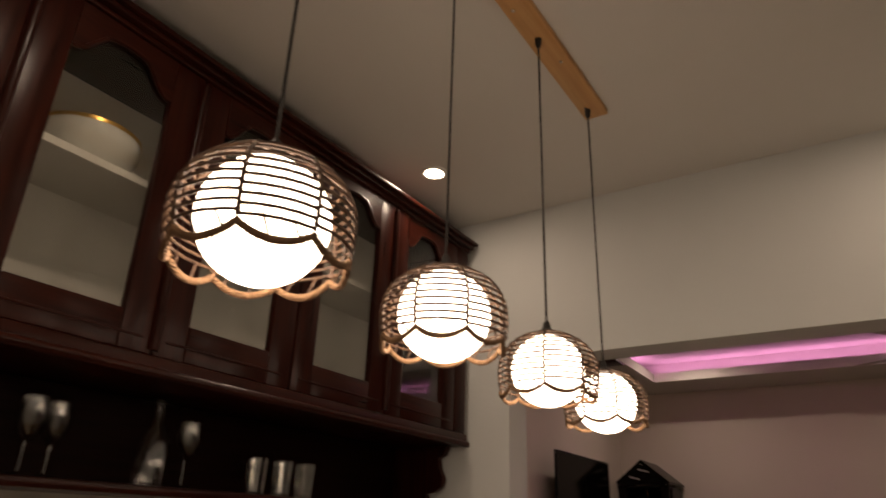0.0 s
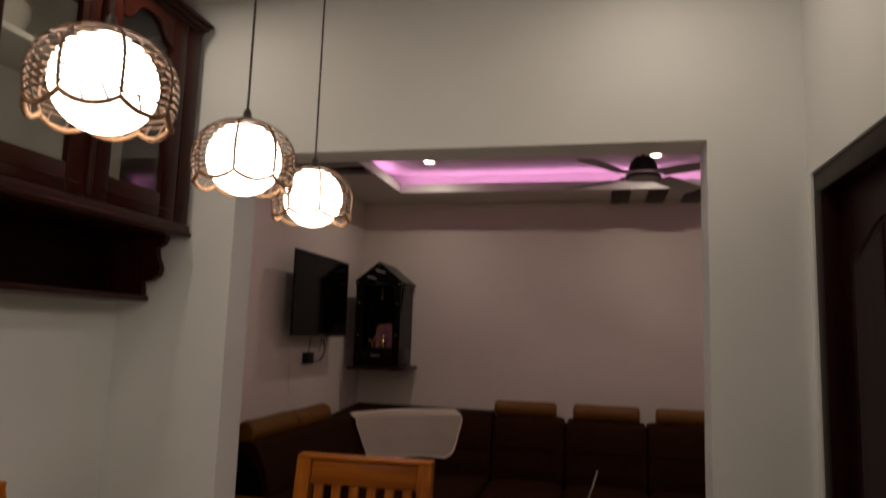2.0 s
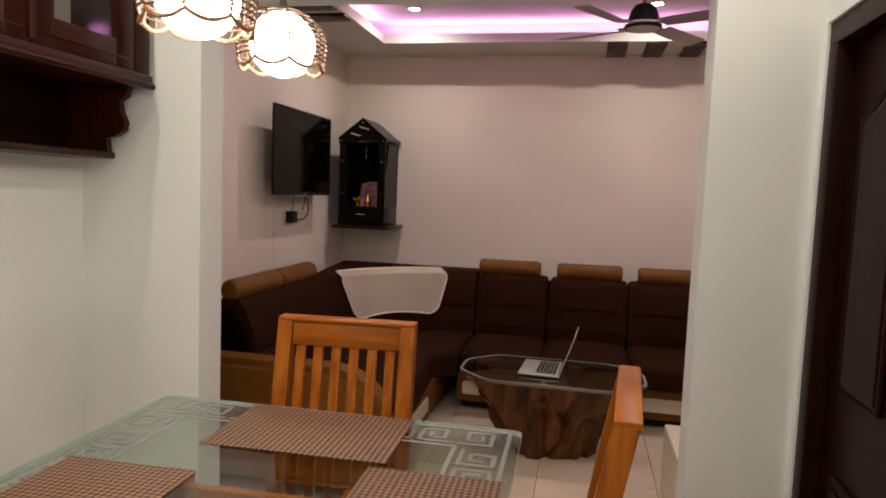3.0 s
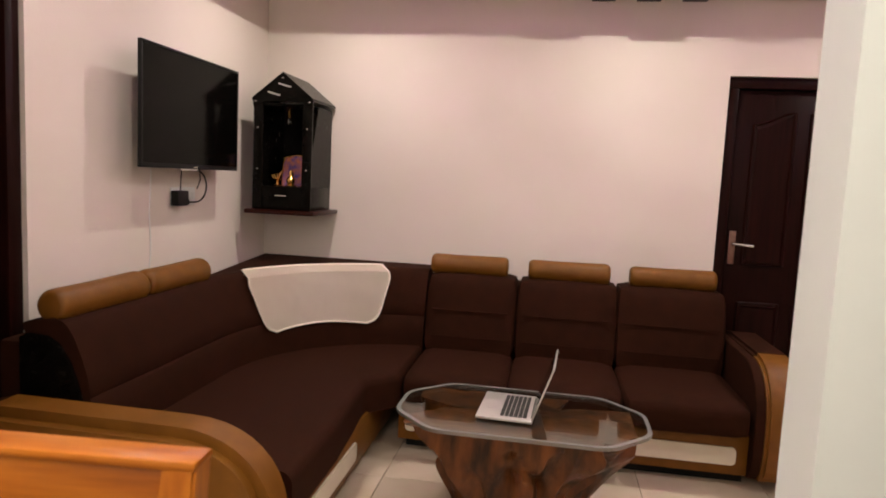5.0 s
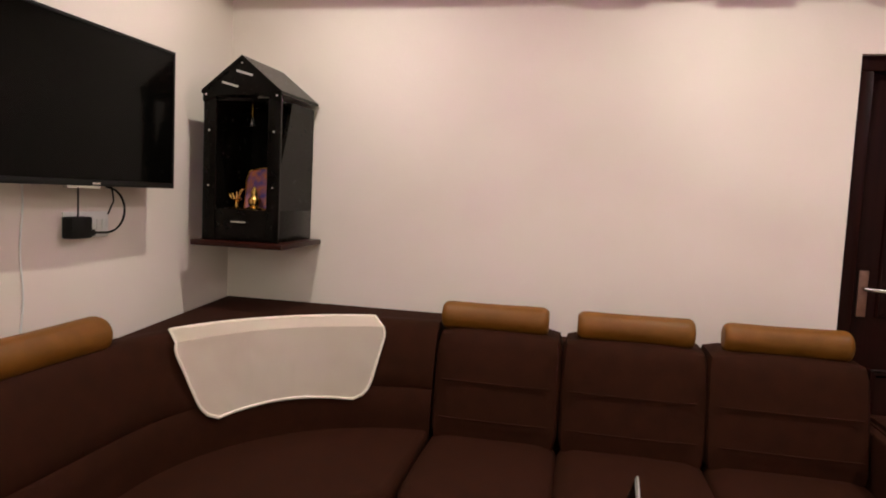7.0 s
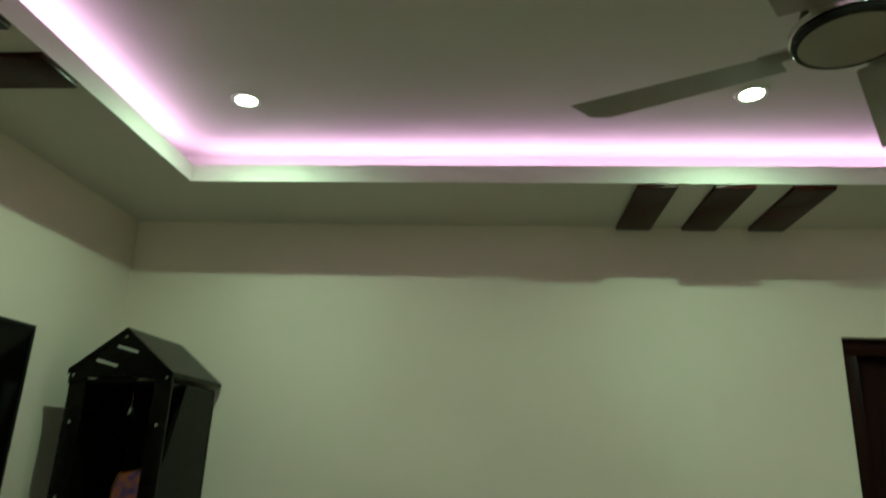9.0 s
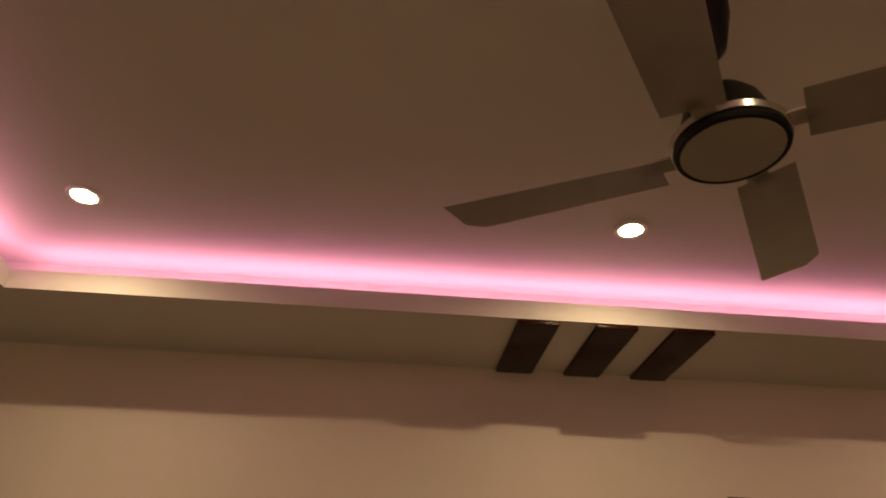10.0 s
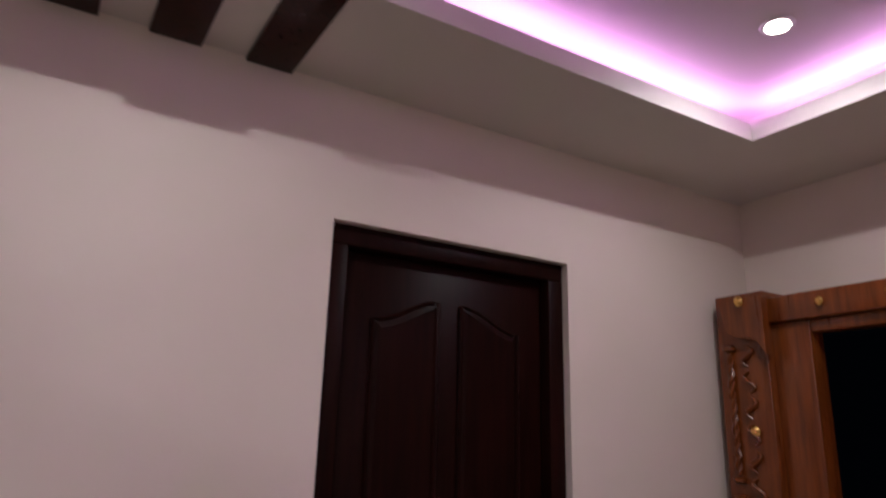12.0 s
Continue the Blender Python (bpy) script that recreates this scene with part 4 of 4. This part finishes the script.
def wall_cabinet():
    d = thing("wall_cabinet", "dark mahogany wall cabinet with arched glass doors and open shelf", "cabinet", pose(0, 0.06, 0.016))
    part("top_board", cube(CB, C0, 2.523, CF - 0.022, C1, 2.540), DARKWOOD_H, d)
    part("bottom_board", cube(CB, C0, 1.745, CF + 0.012, C1, 1.788, 0.006), DARKWOOD_H, d)
    part("light_rail", tube(bmesh.new(), [(CF + 0.010, C0, 1.752), (CF + 0.010, C1, 1.752)], 0.011, 10), DARKWOOD_H, d)
    part("end_panel", cube(CB, C1 - 0.022, 1.788, CF - 0.022, C1, 2.523), DARKWOOD, d)
    part("end_panel", cube(CB, C0, 1.788, CF - 0.022, C0 + 0.022, 2.523), DARKWOOD, d)
    part("lining", cube(CB, C0 + 0.022, 1.788, CB + 0.008, C1 - 0.022, 2.523), LAMINATE, d, "pale inner back")
    part("inner_shelf", cube(CB + 0.008, C0 + 0.022, 2.192, CF - 0.06, C1 - 0.022, 2.210), LAMINATE, d, "pale inner shelf")
    # crown moulding in three steps
    for k, (z0, z1, o) in enumerate(((2.523, 2.538, 0.006), (2.538, 2.554, 0.022), (2.554, 2.570, 0.036))):
        part("crown_moulding", cube(CB, C0, z0, CF + o, C1 + o * 0.6, z1, 0.005), DARKWOOD_H, d)
    edges = [C0 + 0.02, 0.180, 0.602, 1.024, 1.446, 1.868, 2.290]
    for a, b in zip(edges, edges[1:]):
        door = part("door", cube(CF - 0.022, a + 0.003, 1.79, CF, a + 0.085, 2.521, 0.004), DARKWOOD, d, "glazed door with a swept arch")
        part("stile", cube(CF - 0.022, b - 0.085, 1.79, CF, b - 0.003, 2.521, 0.004), DARKWOOD, door)
        part("rail", cube(CF - 0.022, a + 0.085, 1.79, CF, b - 0.085, 1.876, 0.004), DARKWOOD_H, door)
        u0, u1, out = a + 0.085, b - 0.085, []
        for k in range(25):
            f = k / 24
            c = abs(2 * f - 1)
            z = 2.480 - 0.012 * (c * 2) ** 2 if c < 0.30 else (2.476 - 0.070 * (0.5 - 0.5 * math.cos(math.pi * min(1, (c - 0.30) / 0.62))))
            out.append((u0 + (u1 - u0) * f, z))
        part("arched_rail", prism(bmesh.new(), out + [(u1, 2.521), (u0, 2.521)], CF - 0.022, CF - 0.001, "yz"), DARKWOOD_H, door, smooth=False)
        part("arch_bead", tube(bmesh.new(), [(CF - 0.004, y, z) for y, z in out], 0.006, 6), DARKWOOD_H, door)
        pane = part("pane", cube(CF - 0.016, u0 - 0.005, 1.87, CF - 0.012, u1 + 0.005, 2.49), CAB_GLASS, door, "clear glass pane")
        pane.visible_shadow = False
        part("bead", cube(CF - 0.002, a + 0.03, 1.822, CF + 0.003, b - 0.03, 1.828, 0.002), DARKWOOD_H, door)
    for y in (0.602, 1.024, 1.868):
        part("pilaster", tube(bmesh.new(), [(CF + 0.002, y, 1.80), (CF + 0.002, y, 2.50)], 0.011, 10), DARKWOOD, d, "half-round pilaster")
    part("end_stile", cube(CF - 0.022, 2.293, 1.79, CF - 0.001, C1, 2.521, 0.003), DARKWOOD, d)
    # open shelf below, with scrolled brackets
    # this board's colour carries the shade inside the niche
    part("niche_back", cube(CB, C0, 1.506, CB + 0.012, C1 - 0.02, 1.745), NICHE_SHADED, d, "back board with the niche's shade in its colour")
    part("low_shelf", cube(CB + 0.012, C0, 1.506, -0.872, C1 - 0.015, 1.529, 0.006), DARKWOOD_H, d)
    for y in (C1 - 0.045, C0 + 0.02):
        out = [(CB + 0.012, 1.745), (-0.80, 1.745), (-0.812, 1.715), (-0.838, 1.70), (-0.832, 1.665), (-0.815, 1.63), (-0.822, 1.60), (-0.85, 1.582), (-0.888, 1.575), (-0.882, 1.529), (CB + 0.012, 1.529)]
        part("bracket", prism(bmesh.new(), out, y, y + 0.026), DARKWOOD, d, "scrolled bracket")


wall_cabinet()


def bowl(y, r):
    d = thing("china_bowl", "white china serving bowl with a gilt rim on the cabinet shelf", "bowl", pose(-0.915, y, 2.2265), "bowls in the cabinet")
    part("body", lathe(bmesh.new(), [(r * 0.55, 0), (r * 0.8, 0.012), (r, 0.06), (r, 0.088), (r * 0.96, 0.088), (r * 0.94, 0.06), (r * 0.7, 0.02), (0.01, 0.016)], 36), CHINA, d)
    part("gilt_rim", lathe(bmesh.new(), [(r * 0.96, 0.088), (r * 1.008, 0.086), (r * 1.008, 0.096), (r * 0.97, 0.098)], 36), GILT, d, "gilt band")


for y, r in ((0.915, 0.115), (0.51, 0.095), (1.295, 0.085), (1.69, 0.10)):
    bowl(y, r)

CUT = glass("glassware", (0.90, 0.90, 0.88), 0.10, 0.93, 0.13)


def tumbler(x, y, h=0.095, r=0.03):
    bm = lathe(bmesh.new(), [(r * 0.8, 0.0), (r * 0.86, 0.006), (r, h), (r * 0.93, h), (r * 0.78, 0.012), (0.003, 0.01)], 14)
    g = single("glass_tumbler", bm, CUT, "clear faceted drinking glass on the open cabinet shelf", "glass", pose(x, y, 1.5452), "drinking glasses", smooth=False)
    g.visible_shadow = False


def goblet(x, y):
    bm = lathe(bmesh.new(), [(0.028, 0), (0.026, 0.004), (0.004, 0.012), (0.004, 0.07), (0.02, 0.085), (0.03, 0.12), (0.026, 0.165), (0.024, 0.165), (0.026, 0.12), (0.003, 0.086)], 16)
    g = single("wine_glass", bm, CUT, "clear stemmed wine glass on the open cabinet shelf", "glass", pose(x, y, 1.5452), "wine glasses")
    g.visible_shadow = False


for k in range(6):
    tumbler(-0.905 - 0.05 * (k % 2), 1.575 + 0.047 * k)
for k, y in enumerate((0.96, 1.03, 1.36, 0.74, 0.66)):
    goblet(-0.94 - 0.03 * (k % 2), y)
bt = bmesh.new()
lathe(bt, [(0.036, 0), (0.038, 0.01), (0.038, 0.11), (0.014, 0.15), (0.012, 0.19), (0.014, 0.192), (0.014, 0.205)], 18)
b = single("glass_bottle", bt, CUT, "clear glass bottle on the open cabinet shelf", "bottle", pose(-0.95, 1.27, 1.5452))
b.visible_shadow = False


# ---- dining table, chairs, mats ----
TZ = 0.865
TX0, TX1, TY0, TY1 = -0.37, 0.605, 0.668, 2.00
TOPGLASS = glass("table_glass", (0.86, 0.93, 0.89), 0.03)


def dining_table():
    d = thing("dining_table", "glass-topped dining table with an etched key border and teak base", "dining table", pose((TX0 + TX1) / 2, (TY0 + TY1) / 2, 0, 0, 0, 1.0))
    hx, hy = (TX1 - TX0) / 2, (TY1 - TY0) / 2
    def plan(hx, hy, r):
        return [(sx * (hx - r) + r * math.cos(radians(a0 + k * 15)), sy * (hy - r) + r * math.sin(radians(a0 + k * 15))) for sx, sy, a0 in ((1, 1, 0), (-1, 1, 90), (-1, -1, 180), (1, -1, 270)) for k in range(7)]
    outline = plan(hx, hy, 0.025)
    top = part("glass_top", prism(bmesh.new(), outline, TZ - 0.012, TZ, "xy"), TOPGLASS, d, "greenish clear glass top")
    top.visible_shadow = False
    bm = bmesh.new()
    a = [bm.verts.new((x * 1.001, y * 1.001, TZ - 0.0125)) for x, y in outline]
    b = [bm.verts.new((x * 1.001, y * 1.001, TZ + 0.0003)) for x, y in outline]
    for i in range(len(a)):
        bm.faces.new((a[i], a[(i + 1) % len(a)], b[(i + 1) % len(a)], b[i]))
    part("ground_edge", bm, GLASS_EDGE, top, "pale green ground edge")
    # etched key pattern: nested square hooks along the border, and two lines
    et, w = bmesh.new(), 0.010
    def bar(x0, y0, x1, y1):
        box(et, min(x0, x1), min(y0, y1), TZ + 0.0006, max(x0, x1), max(y0, y1), TZ + 0.0011)
    for o in (0.022, 0.140):
        for sgn in (-1, 1):
            bar(-hx + o, sgn * (hy - o), hx - o, sgn * (hy - o) - sgn * w)
            bar(sgn * (hx - o), -hy + o, sgn * (hx - o) - sgn * w, hy - o)
    def hook(m, flip):
        base = len(et.verts)
        g = 0.014
        s = 0.085
        bar(0, 0, s, w); bar(s - w, 0, s, s); bar(g * 1.2, s - w, s, s); bar(g * 1.2, g * 1.6, g * 1.2 + w, s); bar(g * 1.2, g * 1.6, s - g * 1.6, g * 1.6 + w); bar(s - g * 1.6 - w, g * 1.6, s - g * 1.6, s - g * 1.7)
        et.verts.ensure_lookup_table()
        vs = [v for v in et.verts[base:]]
        if flip:
            bmesh.ops.scale(et, vec=(-1, 1, 1), verts=vs)
            bmesh.ops.translate(et, vec=(s, 0, 0), verts=vs)
        bmesh.ops.transform(et, matrix=m, verts=vs)
    nx, ny = 9, 12
    for i in range(nx):
        x = -hx + 0.06 + (2 * hx - 0.12 - 0.085) * i / (nx - 1)
        hook(Matrix.Translation((x, hy - 0.128, 0)), i % 2)
        hook(Matrix.Translation((x + 0.085, -hy + 0.128, 0)) @ Matrix.Rotation(math.pi, 4, "Z"), i % 2)
    for i in range(1, ny - 1):
        y = -hy + 0.06 + (2 * hy - 0.12 - 0.085) * i / (ny - 1)
        hook(Matrix.Translation((hx - 0.128, y + 0.085, 0)) @ Matrix.Rotation(-math.pi / 2, 4, "Z"), i % 2)
        hook(Matrix.Translation((-hx + 0.128, y, 0)) @ Matrix.Rotation(math.pi / 2, 4, "Z"), i % 2)
    part("etched_border", et, ETCH, top, "frosted etched key pattern", smooth=False)
    fx, fy = 0.20, 0.24
    for sx in (-1, 1):
        for sy in (-1, 1):
            part("leg", cube(sx * fx - 0.035, sy * fy - 0.035, 0, sx * fx + 0.035, sy * fy + 0.035, TZ - 0.013, 0.006), TEAK, d)
        part("apron", cube(sx * fx - 0.013, -fy + 0.035, TZ - 0.115, sx * fx + 0.013, fy - 0.035, TZ - 0.03, 0.004), TEAK, d)
        part("apron", cube(-fx + 0.035, sx * fy - 0.013, TZ - 0.115, fx - 0.035, sx * fy + 0.013, TZ - 0.03, 0.004), TEAK_X, d)


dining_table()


def chair(m):
    """Faces +y; the origin under the middle of the seat."""
    d = thing("dining_chair", "varnished orange teak dining chair with a tall slatted back", "chair", m, "chairs round the dining table")
    w, top = 0.190, 1.09
    def back_y(z):
        f = max(0, z - 0.48) / (top - 0.48)
        return -0.20 - 0.085 * f ** 1.4
    for s in (-1, 1):
        bm = bmesh.new()
        zs = [0, 0.2, 0.40, 0.52, 0.66, 0.80, 0.94, top]
        rings = []
        for z in zs:
            y, t = (back_y(z) if z > 0.48 else -0.20 - 0.05 * (0.48 - z)), 0.02
            rings.append([bm.verts.new((s * (w - 0.02) + a * 0.02, y + b * 0.021, z)) for a, b in ((-1, -1), (1, -1), (1, 1), (-1, 1))])
        for p, q in zip(rings, rings[1:]):
            for i in range(4):
                bm.faces.new((p[i], p[(i + 1) % 4], q[(i + 1) % 4], q[i]))
        bm.faces.new(rings[0][::-1])
        bm.faces.new(rings[-1])
        bmesh.ops.bevel(bm, geom=[e for e in bm.edges if abs(e.verts[0].co.z - e.verts[1].co.z) > 0.05], offset=0.004, segments=2, affect="EDGES")
        part("rear_post", bm, TEAK, d)
        part("front_leg", cube(s * w - (0.04 if s > 0 else 0), 0.17, 0, s * w + (0 if s > 0 else 0.04), 0.21, 0.455, 0.005), TEAK, d)
        part("side_rail", cube(s * (w - 0.02) - 0.011, -0.18, 0.395, s * (w - 0.02) + 0.011, 0.17, 0.455, 0.003), TEAK, d)
        part("side_stretcher", cube(s * (w - 0.02) - 0.009, -0.19, 0.18, s * (w - 0.02) + 0.009, 0.17, 0.205, 0.003), TEAK, d)
    for k in range(5):
        x = -w + 0.03 + (2 * w - 0.06) * k / 4
        part("seat_slat", cube(x - 0.02, -0.178, 0.4555, x + 0.02, 0.213, 0.475, 0.004), TEAK, d)
    part("top_rail", lean(cube(-w + 0.041, back_y(1.03) - 0.012, 1.022, w - 0.041, back_y(1.03) + 0.012, top - 0.002, 0.004), 1, 1.03, -0.18), TEAK_X, d)
    part("top_cap", cube(-w, back_y(top) - 0.024, top - 0.004, w, back_y(top) + 0.022, top + 0.008, 0.004), TEAK_X, d)
    part("lower_rail", cube(-w + 0.041, back_y(0.56) - 0.011, 0.535, w - 0.041, back_y(0.56) + 0.011, 0.585, 0.003), TEAK_X, d)
    part("front_rail", cube(-w + 0.04, 0.178, 0.395, w - 0.04, 0.20, 0.455, 0.003), TEAK_X, d)
    for k in range(6):
        x = -w + 0.041 + (2 * w - 0.082) * (k + 0.5) / 6
        bm, rings = bmesh.new(), []
        for z in (0.57, 0.69, 0.81, 0.93, 1.03):
            rings.append([bm.verts.new((x + a * 0.0125, back_y(z) + b * 0.0065, z)) for a, b in ((-1, -1), (1, -1), (1, 1), (-1, 1))])
        for p, q in zip(rings, rings[1:]):
            for i in range(4):
                bm.faces.new((p[i], p[(i + 1) % 4], q[(i + 1) % 4], q[i]))
        bm.faces.new(rings[0][::-1])
        bm.faces.new(rings[-1])
        part("back_slat", bm, TEAK, d, smooth=False)
    return d


first = chair(pose(0.122, 1.80, 0, 0, 0, 184))
copy_thing(first, pose(0.528, 1.66, 0, 0, 0, 86))
copy_thing(first, pose(-0.235, 1.335, 0, 0, 0, -88))


def mat_weave():
    m = material("woven_mat", (0.10, 0.04, 0.022), 0.6, second=(0.13, 0.055, 0.03), scale=40)
    n, l = m.node_tree.nodes, m.node_tree.links
    p = n["Principled BSDF"]
    co, mp, ch, mix = n.new("ShaderNodeTexCoord"), n.new("ShaderNodeMapping"), n.new("ShaderNodeTexChecker"), n.new("ShaderNodeBump")
    mp.inputs["Rotation"].default_value = (0, 0, radians(45))
    ch.inputs["Scale"].default_value = 105.0
    ch.inputs["Color1"].default_value, ch.inputs["Color2"].default_value = (0.022, 0.008, 0.004, 1), (0.26, 0.135, 0.075, 1)
    l.new(co.outputs["Object"], mp.inputs["Vector"])
    l.new(mp.outputs[0], ch.inputs["Vector"])
    l.new(ch.outputs["Color"], p.inputs["Base Color"])
    mix.inputs["Strength"].default_value, mix.inputs["Distance"].default_value = 0.4, 0.001
    l.new(ch.outputs["Fac"], mix.inputs["Height"])
    l.new(mix.outputs["Normal"], p.inputs["Normal"])
    return m


MAT = mat_weave()
for x0, y0, x1, y1 in ((-0.108, 1.705, 0.325, 1.990), (-0.310, 1.13, -0.02, 1.56), (0.305, 1.260, 0.590, 1.690), (-0.095, 0.70, 0.33, 0.99)):
    single("place_mat", cube(-(x1 - x0) / 2, -(y1 - y0) / 2, 0, (x1 - x0) / 2, (y1 - y0) / 2, 0.0022, 0.0006), MAT, "brown and cream woven place mat on the glass table", "place mat", pose((x0 + x1) / 2, (y0 + y1) / 2, TZ + 0.0013, 0, 0, 1.5), "place mats")


# ---- floor tiles ----
tile_mesh = mesh_of("floor_tile", cube(-0.2985, -0.2985, -0.010, 0.2985, 0.2985, 0.0, 0.0015), TILE)
floor = thing("floor", "polished beige vitrified floor tiles", "", pose(0, 0, 0), kind="structure")
for i in range(9):
    for j in range(14):
        x, y = -1.25 + 0.3 + 0.6 * i, -2.2 + 0.3 + 0.6 * j
        if x > 3.9 or (y < FRONT_DINING - 0.35 and (x > D_RIGHT + 0.5)):
            continue
        ob = new("floor_tile", tile_mesh)
        ob.parent, ob.matrix_basis = floor, pose(x, y, 0)
